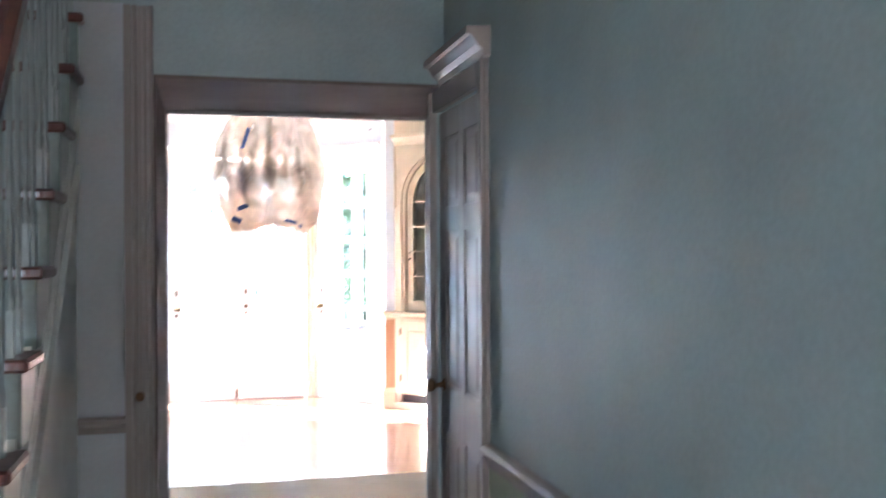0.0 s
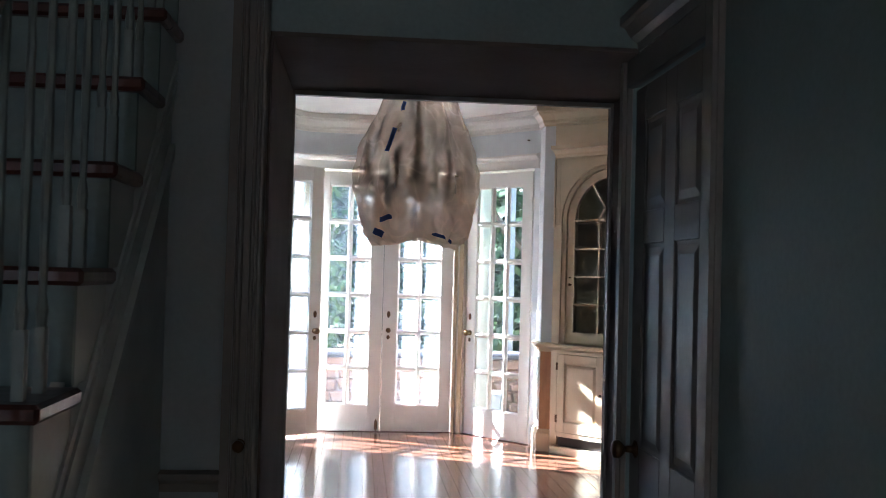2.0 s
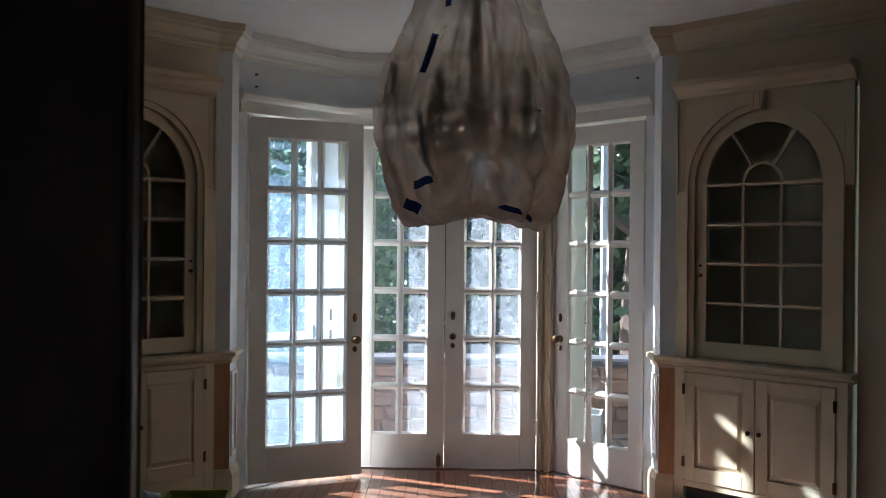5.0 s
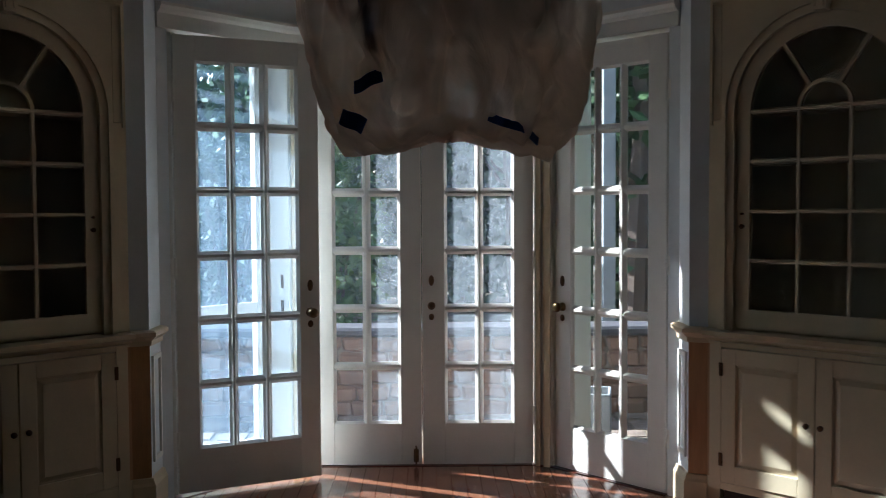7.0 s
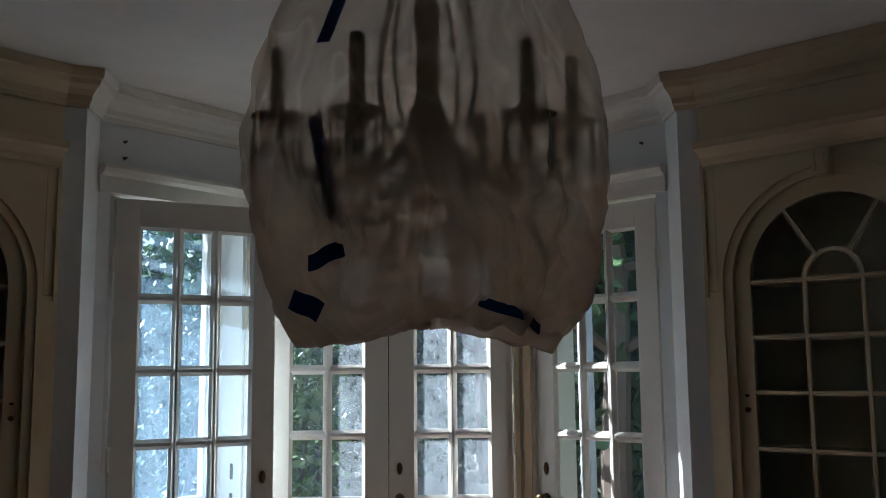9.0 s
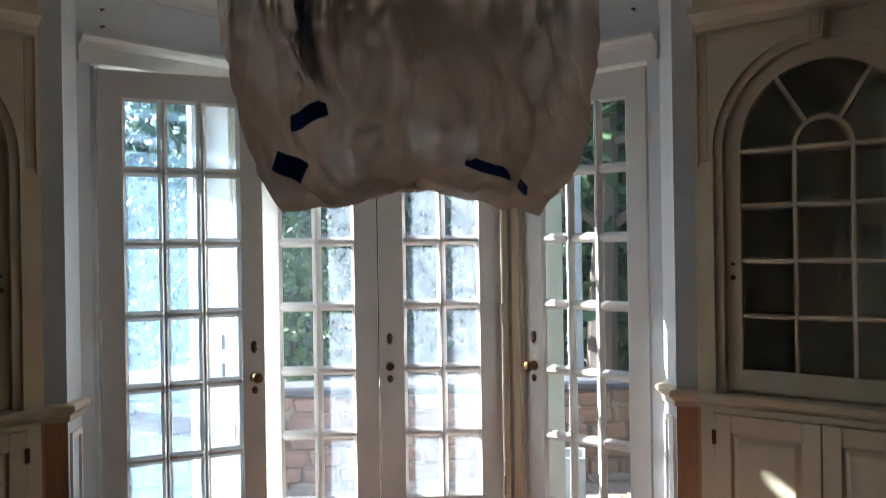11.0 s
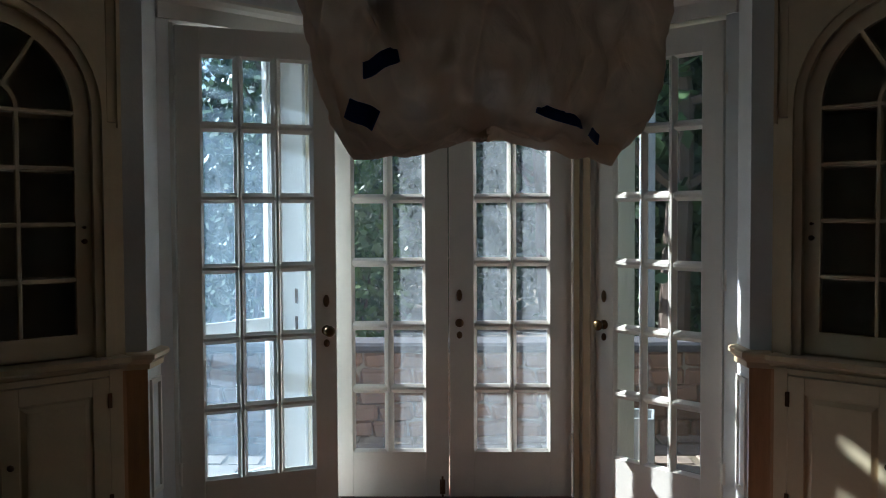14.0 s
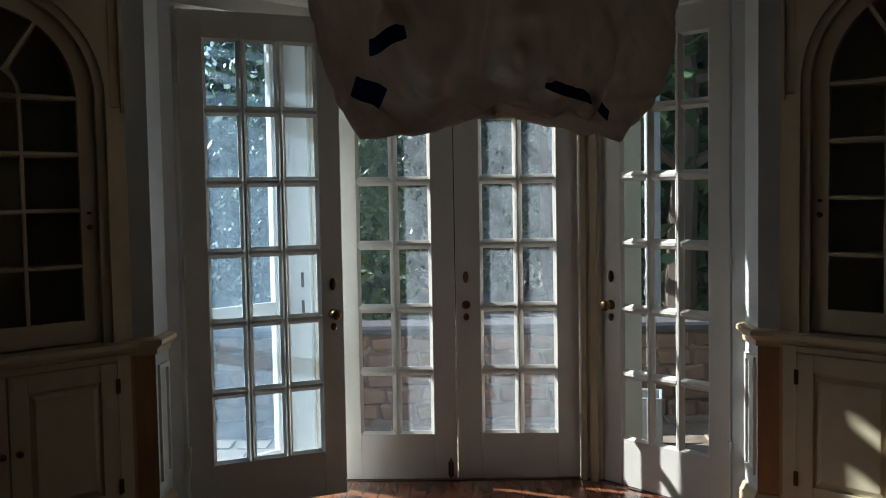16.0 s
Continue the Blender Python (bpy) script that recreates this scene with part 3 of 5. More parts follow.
# strike plates on the post of the open door
sp = thing("strike_plate", pose(-POST[0] - 0.03, POST[1] + 0.045, 0), "brass strike plates on the white door post", "strike plate")
for z in (0.95, 1.10):
    bm = obox(-0.003, -0.012, z - 0.04, 0.0, 0.012, z + 0.04)
    p = part("plate", bm, BRONZE, sp)
    p.matrix_basis = pose(-0.012, 0, 0, 0, 0, 41)


# ---- built-in corner cupboards ----
def ring_arc(bm, cx, cz, r0, r1, y0, y1, a0=0.0, a1=math.pi, n=24):
    """An arched band in the x-z plane between radii r0 and r1, from y0 to y1."""
    prev = None
    for i in range(n + 1):
        a = a0 + (a1 - a0) * i / n
        c, s = math.cos(a), math.sin(a)
        cur = [bm.verts.new((cx + r * c, y, cz + r * s)) for r, y in ((r0, y0), (r1, y0), (r1, y1), (r0, y1))]
        if prev:
            for k in range(4):
                bm.faces.new((prev[k], prev[(k + 1) % 4], cur[(k + 1) % 4], cur[k]))
        else:
            bm.faces.new(cur)
        prev = cur
    bm.faces.new(prev[::-1])
    bmesh.ops.recalc_face_normals(bm, faces=bm.faces)


def cupboard(m, mirror, label, slot):
    """A built-in cupboard: x from 0 to 1.05 along the wall, the face at y = 0, the room at y < 0."""
    t = thing("corner_cupboard", m, label, "cupboard", group="built-in corner cupboards")
    W, CX, SP, GZ, R = 1.05, 0.525, 1.975, 1.03, 0.355
    g0, g1 = CX - R, CX + R
    # carcass
    bm = bmesh.new()
    box(bm, 0.06, 0.22, 0.0, W - 0.06, 0.24, 2.5)
    box(bm, 0.04, 0.031, 0.0, 0.06, 0.24, 2.5)
    box(bm, W - 0.06, 0.031, 0.0, W - 0.04, 0.24, 2.5)
    box(bm, 0.06, 0.031, 2.45, W - 0.06, 0.22, 2.48)
    part("carcass", bm, CUPIN, t, "brown painted inside")
    for z in (0.93, 1.26, 1.50, 1.735, 1.975):
        part("shelf", obox(0.06, 0.05, z - 0.01, W - 0.06, 0.22, z + 0.01), CUPIN, t)
    # face with an arched opening
    bm = bmesh.new()
    ro = R + 0.075
    box(bm, 0.0, 0.0, 0.925, CX - ro, 0.03, SP)
    box(bm, CX + ro, 0.0, 0.925, W, 0.03, SP)
    n = 24
    pts = [(CX + ro * math.cos(math.pi * i / n), SP + ro * math.sin(math.pi * i / n)) for i in range(n + 1)]
    for (xa, za), (xb, zb) in zip(pts, pts[1:]):
        v = [bm.verts.new((x, y, z)) for y in (0.0, 0.03) for x, z in ((xa, za), (xb, zb), (xb, 2.5), (xa, 2.5))]
        for f in ((0, 1, 2, 3), (7, 6, 5, 4), (0, 4, 5, 1), (2, 6, 7, 3)):
            bm.faces.new([v[k] for k in f])
    box(bm, 0.0, 0.0, SP, CX - ro, 0.03, 2.5)
    box(bm, CX + ro, 0.0, SP, W, 0.03, 2.5)
    part("face_panel", bm, CREAM, t)
    # casing moulding round the arch
    bm = bmesh.new()
    ring_arc(bm, CX, SP, ro - 0.004, ro + 0.05, -0.022, 0.0)
    ring_arc(bm, CX, SP, ro + 0.034, ro + 0.056, -0.036, -0.022)
    part("arch_moulding", bm, CREAM, t)
    bm = bmesh.new()
    rs = ro + 0.058
    pts = [(CX + rs * math.cos(math.pi * i / n), SP + rs * math.sin(math.pi * i / n)) for i in range(n + 1)]
    for (xa, za), (xb, zb) in zip(pts, pts[1:]):
        v = [bm.verts.new((x, y, z)) for y in (-0.03, -0.001) for x, z in ((xa, min(za, 2.498)), (xb, min(zb, 2.498)), (xb, 2.499), (xa, 2.499))]
        for f in ((0, 1, 2, 3), (7, 6, 5, 4), (0, 4, 5, 1)):
            bm.faces.new([v[k] for k in f])
    bmesh.ops.remove_doubles(bm, verts=bm.verts, dist=0.0002)
    part("arch_spandrel", bm, CREAM, t)
    for s_ in (-1, 1):
        a, b = sorted((CX + s_ * (rs + 0.001), CX + s_ * (W / 2 + 0.018)))
        sh = part("shoulder", obox(a, -0.03, SP - 0.03, b, -0.001, 2.499, 0.002), CREAM, t)
        a, b = sorted((CX + s_ * (W / 2 + 0.006), CX + s_ * (W / 2 + 0.02)))
        part("shoulder_bead", obox(a, -0.042, SP - 0.055, b, -0.0305, 2.499), CREAM, sh)
    for s in (-1, 1):
        bm = bmesh.new()
        a, b = sorted((CX + s * (ro - 0.004), CX + s * (ro + 0.05)))
        box(bm, a, -0.022, 0.925, b, 0.0, SP)
        a, b = sorted((CX + s * (ro + 0.034), CX + s * (ro + 0.056)))
        box(bm, a, -0.036, 0.925, b, -0.022, SP)
        part("pilaster_strip", bm, CREAM, t)
    bm = bmesh.new()
    prism(bm, [(CX - 0.035, -0.08), (CX + 0.035, -0.08), (CX + 0.035, 0.0), (CX - 0.035, 0.0)], SP + ro - 0.01, 2.5)
    for v in bm.verts:
        v.co.x = CX + (v.co.x - CX) * (0.85 + 0.45 * (v.co.z - SP - ro) / 0.1)
    for dx in (-0.018, 0.018):
        box(bm, CX + dx - 0.005, -0.088, SP + ro + 0.005, CX + dx + 0.005, -0.08, 2.49)
    part("keystone", bm, CREAM, t)
    bm = bmesh.new()
    sweep(bm, [(-0.02, 0.0), (W + 0.02, 0.0)], [(0.03, 2.5), (-0.02, 2.5), (-0.022, 2.515), (-0.04, 2.53), (-0.045, 2.545), (-0.075, 2.57), (-0.105, 2.58), (-0.11, 2.61), (0.03, 2.615)])
    part("top_cornice", bm, CREAM, t)
    # glazed arched door
    d = part("glazed_door", obox(CX - ro + 0.006, 0.0, GZ - 0.09, CX + ro - 0.006, 0.024, GZ), CREAM, t, "arched glazed cupboard door")
    bm = bmesh.new()
    ring_arc(bm, CX, SP, R, ro - 0.006, 0.0, 0.024)
    part("arch_rail", bm, CREAM, d)
    for s in (-1, 1):
        a, b = sorted((CX + s * R, CX + s * (ro - 0.006)))
        part("stile", obox(a, 0.0, GZ, b, 0.024, SP), CREAM, d)
    mw = 0.009
    rh, cw = (SP - GZ) / 4, 2 * R / 3
    for i in (1, 2):
        part("muntin", obox(g0 + cw * i - mw, 0.0, GZ, g0 + cw * i + mw, 0.02, SP, 0.003), CREAM, d)
    for j in range(1, 5):
        part("muntin", obox(g0, 0.001, GZ + rh * j - mw, g1, 0.019, GZ + rh * j + mw, 0.003), CREAM, d)
    bm = bmesh.new()
    ring_arc(bm, CX, SP, cw / 2 - mw, cw / 2 + mw, 0.0, 0.02, n=14)
    part("arched_muntin", bm, CREAM, d)
    for s in (-1, 1):
        a = math.radians(90 - s * 33)
        bm = obox(cw / 2, 0.0, -mw, R + 0.005, 0.02, mw)
        bmesh.ops.rotate(bm, cent=(0, 0, 0), matrix=Matrix.Rotation(-a, 3, 'Y'), verts=bm.verts)
        bmesh.ops.translate(bm, vec=(CX, 0, SP), verts=bm.verts)
        part("radial_muntin", bm, CREAM, d)
    for i in range(3):
        for j in range(4):
            part("pane", obox(g0 + cw * i + 0.003, 0.008, GZ + rh * j + 0.003, g0 + cw * (i + 1) - 0.003, 0.011, GZ + rh * (j + 1) - 0.003), GLASSCUP, d)
    bm = bmesh.new()
    arc = [(CX + R * math.cos(math.pi * i / 24), SP + R * math.sin(math.pi * i / 24)) for i in range(25)]
    for y in (0.008, 0.011):
        bm.faces.new([bm.verts.new((x, y, z)) for x, z in arc])
    part("fan_pane", bm, GLASSCUP, d)
    kx = (CX + R + 0.03) if mirror else (CX - R - 0.03)
    for z, r in ((1.43, 0.012), (1.49, 0.007)):
        bm = bmesh.new()
        lathe(bm, [(r * 0.6, 0.0), (r * 0.5, -0.012), (r, -0.018), (r * 0.9, -0.026), (r * 0.3, -0.03)], 10, (kx, 0, z), 'Y')
        part("knob", bm, BRONZE, d, "", True)
    # counter and lower doors
    bm = bmesh.new()
    sweep(bm, [(-0.03, -0.06), (W + 0.03, -0.06)], [(0.10, 0.87), (0.02, 0.87), (0.01, 0.885), (-0.015, 0.895), (-0.025, 0.90), (-0.025, 0.922), (0.10, 0.926)])
    part("counter", bm, CREAM, t)
    bm = bmesh.new()
    box(bm, 0.0, -0.06, 0.15 if slot else 0.1, 0.06, 0.0, 0.87)
    box(bm, W - 0.06, -0.06, 0.15 if slot else 0.1, W, 0.0, 0.87)
    box(bm, 0.06, -0.058, 0.845, W - 0.06, 0.0, 0.87)
    box(bm, 0.06, -0.058, 0.15 if slot else 0.1, W - 0.06, 0.0, 0.185)
    part("lower_frame", bm, CREAM, t)
    for s in (-1, 1):
        x0, x1 = (0.064, CX - 0.003) if s < 0 else (CX + 0.003, W - 0.064)
        ld = part("lower_door", obox(x0, -0.052, 0.189, x1, -0.034, 0.841), CREAM, t, "panelled lower cupboard door")
        for a, b, c, e in ((x0, x0 + 0.075, 0.189, 0.841), (x1 - 0.075, x1, 0.189, 0.841), (x0 + 0.075, x1 - 0.075, 0.189, 0.275), (x0 + 0.075, x1 - 0.075, 0.765, 0.841)):
            part("door_frame", obox(a, -0.066, c, b, -0.0525, e, 0.002), CREAM, ld)
        bm = obox(x0 + 0.085, -0.062, 0.285, x1 - 0.085, -0.0525, 0.755)
        for v in bm.verts:
            if v.co.y < -0.06:
                v.co.x += 0.022 * (1 if v.co.x < (x0 + x1) / 2 else -1)
                v.co.z += 0.022 * (1 if v.co.z < 0.5 else -1)
        part("raised_panel", bm, CREAM, ld)
        kx = x1 - 0.03 if s < 0 else x0 + 0.03
        bm = bmesh.new()
        lathe(bm, [(0.007, -0.066), (0.006, -0.078), (0.014, -0.084), (0.013, -0.095), (0.004, -0.1)], 10, (kx, 0, 0.53), 'Y')
        part("knob", bm, BRONZE, ld, "", True)
        hx = x0 if s < 0 else x1
        for z in (0.30, 0.74):
            part("hinge", obox(hx - 0.01, -0.072, z - 0.032, hx + 0.01, -0.0665, z + 0.032, 0.002), BRONZE, ld)
    if slot:
        # near-black block paints the shade inside the heating slot
        part("vent_slot", obox(0.06, -0.02, 0.065, W - 0.06, -0.005, 0.15), DARK, t, "heating slot under the doors, its inner shade a dark block")
    part("plinth", obox(0.0, -0.064, 0.0, W, 0.0, 0.065 if slot else 0.1), CREAM, t)
    return t


_c = Vector(PIER2) + Vector((0.7071, -0.7071)) * 0.045
cupboard(Matrix.Translation((_c.x - 0.003, _c.y - 0.003, 0)) @ pose(0, 0, 0, 0, 0, -45), False, "cream built-in corner cupboard with an arched glazed door and floor vent", True)
_e = Vector((-_c.x, _c.y)) + Vector((-0.7071, -0.7071)) * 1.05
cupboard(Matrix.Translation((_e.x + 0.003, _e.y - 0.003, 0)) @ pose(0, 0, 0, 0, 0, 45), True, "cream built-in corner cupboard with an arched glazed door", False)


# ---- chandelier in a plastic bag ----
BAG = (0.108, -3.16)
ch = thing("chandelier", pose(BAG[0], BAG[1], 0), "antique gilt chandelier with candle arms, wrapped in plastic", "chandelier")
bm = bmesh.new()
lathe(bm, [(0.06, 2.964), (0.06, 2.955), (0.045, 2.945), (0.015, 2.935), (0.012, 2.92)], 16)
tube(bm, [(0, 0, 2.93), (0, 0, 2.66)], 0.008)
part("ceiling_canopy", bm, GILT, ch, "", True)
bm = bmesh.new()
lathe(bm, [(0.012, 2.70), (0.03, 2.67), (0.016, 2.63), (0.045, 2.59), (0.05, 2.57), (0.02, 2.54), (0.016, 2.44), (0.03, 2.36), (0.018, 2.28), (0.02, 2.2), (0.045, 2.12), (0.055, 2.07), (0.04, 2.02), (0.018, 1.985), (0.026, 1.96), (0.008, 1.93)], 16)
part("column", bm, GILT, ch, "", True)
# small hooked arms of the crown
for k in range(6):
    a = math.radians(4 + 60 * k)
    c, s = math.cos(a), math.sin(a)
    bm = bmesh.new()
    tube(bm, [(r * c, r * s, z) for r, z in ((0.03, 2.57), (0.07, 2.545), (0.115, 2.56), (0.145, 2.60), (0.165, 2.63), (0.18, 2.625), (0.178, 2.605))], [0.008, 0.008, 0.007, 0.006, 0.006, 0.006, 0.009], 6)
    part("crown_arm", bm, GILT, ch)
# strings of beads from the crown down to the hub
for k in range(8):
    a = math.radians(10 + 45 * k)
    w = 0.085 + 0.02 * (k % 2)
    bm = bmesh.new()
    line = []
    for i in range(15):
        h = i / 14
        r = 0.05 * (1 - h) + 0.09 * h + (w - 0.06) * math.sin(math.pi * h ** 1.6)
        line.append((r * math.cos(a), r * math.sin(a), 2.56 - 0.46 * h))
    tube(bm, line, [0.005 if i % 2 else 0.0025 for i in range(15)], 5)
    part("bead_string", bm, CRYSTAL, ch)


def drop(bm, x, y, z, length, w):
    """A bead link and a flat pear-shaped pendant hung from it."""
    tube(bm, [(x, y, z), (x, y, z - length * 0.4)], 0.002, 4)
    lathe(bm, [(0.002, z - length * 0.38), (w * 0.55, z - length * 0.6), (w, z - length * 0.82), (w * 0.6, z - length * 0.95), (0.002, z - length)], 7, (x, y, 0))


for k in range(6):
    a = math.radians(4 + 60 * k)
    c, s = math.cos(a), math.sin(a)
    R0 = 0.312
    dz = -0.06 if abs(c) < 0.7 else 0.0
    path = [(0.04, 2.09), (0.08, 2.035), (0.14, 1.998), (0.20, 1.992), (0.26, 2.015), (0.298, 2.06), (R0, 2.115)]
    bm = bmesh.new()
    tube(bm, [(r * c, r * s, z + dz * min(1, r * 6)) for r, z in path], [0.012, 0.012, 0.011, 0.011, 0.010, 0.009, 0.009], 7)
    arm = part("arm", bm, GILT, ch, "", True)
    bm = bmesh.new()
    lathe(bm, [(0.010, 2.105), (0.03, 2.118), (0.052, 2.126), (0.055, 2.131), (0.02, 2.133)], 12, (R0 * c, R0 * s, dz))
    part("drip_pan", bm, GILT, arm, "", True)
    bm = bmesh.new()
    lathe(bm, [(0.018, 2.132), (0.018, 2.15), (0.0145, 2.152), (0.0145, 2.272), (0.006, 2.278)], 10, (R0 * c, R0 * s, dz))
    part("candle_sleeve", bm, CANDLE, arm)
    for j in range(6):
        b = 2 * math.pi * j / 6 + 0.3
        bm = bmesh.new()
        drop(bm, R0 * c + 0.048 * math.cos(b), R0 * s + 0.048 * math.sin(b), 2.126 + dz, 0.085 + 0.02 * (j % 2), 0.008)
        part("crystal_drop", bm, CRYSTAL, arm)
    bm = bmesh.new()
    drop(bm, 0.17 * c, 0.17 * s, 1.99 + dz, 0.11, 0.014)
    part("crystal_drop", bm, CRYSTAL, arm)
    # a swag of beads to the next arm
    a2 = math.radians(64 + 60 * k)
    bm = bmesh.new()
    line = []
    for i in range(13):
        h = i / 12
        p = Vector((c, s, 0)).lerp(Vector((math.cos(a2), math.sin(a2), 0)), h) * 0.25
        line.append((p.x, p.y, 2.0 - 0.30 * h * (1 - h)))
    tube(bm, line, [0.006 if i % 2 else 0.003 for i in range(13)], 5)
    part("bead_swag", bm, CRYSTAL, ch)

bag = thing("plastic_bag", pose(BAG[0], BAG[1], 0), "milky clear plastic bag tied over a chandelier with blue tape", "plastic bag")
# outline of the bag, height and half width
PROFILE = [(2.74, 0.03), (2.70, 0.035), (2.68, 0.10), (2.655, 0.165), (2.62, 0.195), (2.50, 0.25), (2.38, 0.305), (2.25, 0.355), (2.12, 0.388), (2.02, 0.39), (1.92, 0.375), (1.82, 0.345), (1.74, 0.315), (1.695, 0.262), (1.715, 0.13), (1.735, 0.0)]


def bag_point(i, a):
    z, r = PROFILE[i]
    k = Vector((math.cos(a), math.sin(a), 0))
    w = noise.noise(Vector((math.cos(a) * 2.2, math.sin(a) * 2.2, z * 1.6 + 3)))
    w2 = noise.noise(Vector((math.cos(a) * 5.5, math.sin(a) * 5.5, z * 3.5)))
    fold = 0.02 * math.sin(a * 11 + z * 3) * (1 if z > 2.5 else 0.45)
    rr = 0.955 * r * (1 + 0.07 * w + 0.045 * w2) + fold * min(1, r * 5)
    dz = 0.0
    if i >= 11:
        sag = max(0.0, math.cos(a - math.pi)) * 0.035 + max(0.0, math.cos(a)) * 0.03 - 0.04 * abs(math.sin(a)) * (0.5 + 0.5 * math.cos(a - 0.9))
        dz = -sag + 0.025 * w2
    return Vector((k.x * rr, k.y * rr * 0.93, z + dz))


def film_point(i, h, a):
    """A point of the creased film: profile step i, share h of the way to the next, angle a."""
    p = bag_point(i, a)
    if h:
        p = p.lerp(bag_point(i + 1, a), h)
    low = max(0.0, min(1.0, (2.05 - p.z) / 0.2))
    d, _ = noise.voronoi(Vector((p.x * 6.5, p.y * 6.5, p.z * 5.0 + p.x * 2.0)))
    d2, _ = noise.voronoi(Vector((p.x * 7.0, p.y * 7.0, p.z * 1.7)))
    p += Vector((p.x, p.y, 0)) * (0.20 * (0.25 + 0.75 * low) * (min(d[1] - d[0], 0.5) - 0.2) + 0.09 * (1 - low) * (min(d2[1] - d2[0], 0.5) - 0.2) * min(1.0, max(0.0, 2.66 - p.z) * 8))
    q = p * 8 + Vector((0, 0, p.x * 3))
    p += Vector((p.x, p.y, 0.1)) * (0.05 * low * (0.45 - abs(noise.noise(q)) - 0.5 * abs(noise.noise(q * 2.3))))
    p += Vector((1, 1, 0)) * 0.006 * noise.noise(p * 14) + Vector((0, 0, 1)) * (0.008 * noise.noise(p * 9) + low * 0.014 * noise.noise(p * 21))
    return p


bm = bmesh.new()
SEG = 176
steps = [(i, h / 7) for i in range(len(PROFILE) - 1) for h in range(7)] + [(len(PROFILE) - 1, 0.0)]
rings = [[bm.verts.new(film_point(i, h, 2 * math.pi * j / SEG)) for j in range(SEG)] for i, h in steps]
for a, b in zip(rings, rings[1:]):
    for j in range(SEG):
        bm.faces.new((a[j], a[(j + 1) % SEG], b[(j + 1) % SEG], b[j]))
bmesh.ops.remove_doubles(bm, verts=bm.verts, dist=0.0005)
bmesh.ops.recalc_face_normals(bm, faces=bm.faces)
part("film", bm, FILM, bag, "", True)


def tape(pts, w, out=0.006):
    """A strip of tape laid over points (angle in degrees, height) of the bag's outside."""
    bm = bmesh.new()
    prev = None
    line = []
    for (g0, z0), (g1, z1) in zip(pts, pts[1:]):
        for n in range(4 if (g1, z1) != pts[-1] else 5):
            a, z = math.radians(g0 + (g1 - g0) * n / 4), z0 + (z1 - z0) * n / 4
            p = min((film_point(i, h, a) for i, h in steps[:-8]), key=lambda v: abs(v.z - z))
            r = Vector((math.cos(a), math.sin(a), 0))
            line.append((p + r * out, r))
    for _ in range(2):
        line = [(line[max(k - 1, 0)][0] * 0.25 + p * 0.5 + line[min(k + 1, len(line) - 1)][0] * 0.25, r) for k, (p, r) in enumerate(line)]
    for k, (p, r) in enumerate(line):
        d = line[min(k + 1, len(line) - 1)][0] - line[max(k - 1, 0)][0]
        s = r.cross(d).normalized()
        cur = [bm.verts.new(p + s * w), bm.verts.new(p - s * w), bm.verts.new(p - s * w - r * 0.003), bm.verts.new(p + s * w - r * 0.003)]
        if prev:
            for e in range(4):
                bm.faces.new((prev[e], prev[(e + 1) % 4], cur[(e + 1) % 4], cur[e]))
        else:
            bm.faces.new(cur[::-1])
        prev = cur
    bm.faces.new(prev)
    part("tape_strip", bm, TAPE, bag, "blue masking tape")


tape([(-119, 2.35), (-121, 2.30), (-123, 2.25), (-124, 2.20)], 0.014)
tape([(-115, 2.51), (-117, 2.48), (-116, 2.455)], 0.012)
tape([(-96, 2.645), (-98, 2.62), (-97, 2.60)], 0.014)
tape([(-125, 2.07), (-122, 2.0), (-119, 1.93), (-118, 1.86)], 0.014, -0.008)
tape([(-136, 1.805), (-127, 1.812), (-117, 1.825)], 0.015)
tape([(-145, 1.74), (-139, 1.727), (-133, 1.712)], 0.02)
tape([(-78, 1.732), (-54, 1.708), (-31, 1.678)], 0.010)


# ---- stair hall ----
N0 = (-0.77, -7.352, 1.259)
RISE, RUN = 0.227, 0.223
stair = thing("staircase", pose(0, 0, 0), "staircase with dark red wooden treads and whitish balusters darkened as in shade", "staircase")
first = -5
for k in range(first, 6):
    y, z = N0[1] + RUN * k, N0[2] + RISE * k
    bm = bmesh.new()
    box(bm, HALL_L + 0.005, y, z - 0.034, N0[0] + 0.02, y + RUN + 0.03, z, 0.008)
    part("tread", bm, DARKWOOD, stair, "dark red polished wooden tread")
    # dark wall paint on the risers stands in for the dimness behind the balusters
    part("riser", obox(HALL_L + 0.005, y + 0.028, z - RISE, N0[0] - 0.002, y + 0.046, z - 0.034), TEAL, stair)
    bm = bmesh.new()
    box(bm, N0[0] - 0.012, y + 0.046, z - RISE + 0.002, N0[0] - 0.002, y + RUN + 0.028, z - 0.034)
    part("string_bracket", bm, STAIRPAINT, stair)
    for dy in (0.05, 0.155):
        bm = bmesh.new()
        h = 0.76 + RISE * dy / RUN
        c = (N0[0] - 0.03, y + dy)
        box(bm, c[0] - 0.010, c[1] - 0.010, z, c[0] + 0.010, c[1] + 0.010, z + 0.12)
        lathe(bm, [(0.009, z + 0.12), (0.012, z + 0.15), (0.007, z + 0.18), (0.010, z + 0.4), (0.007, z + h - 0.16), (0.009, z + h)], 8, (c[0], c[1], 0))
        part("baluster", bm, BALUSTER, stair)
y0, z0 = N0[1] + RUN * first, N0[2] + RISE * first
y1, z1 = N0[1] + RUN * 5, N0[2] + RISE * 5
bm = bmesh.new()
sl = RISE / RUN
prev = None
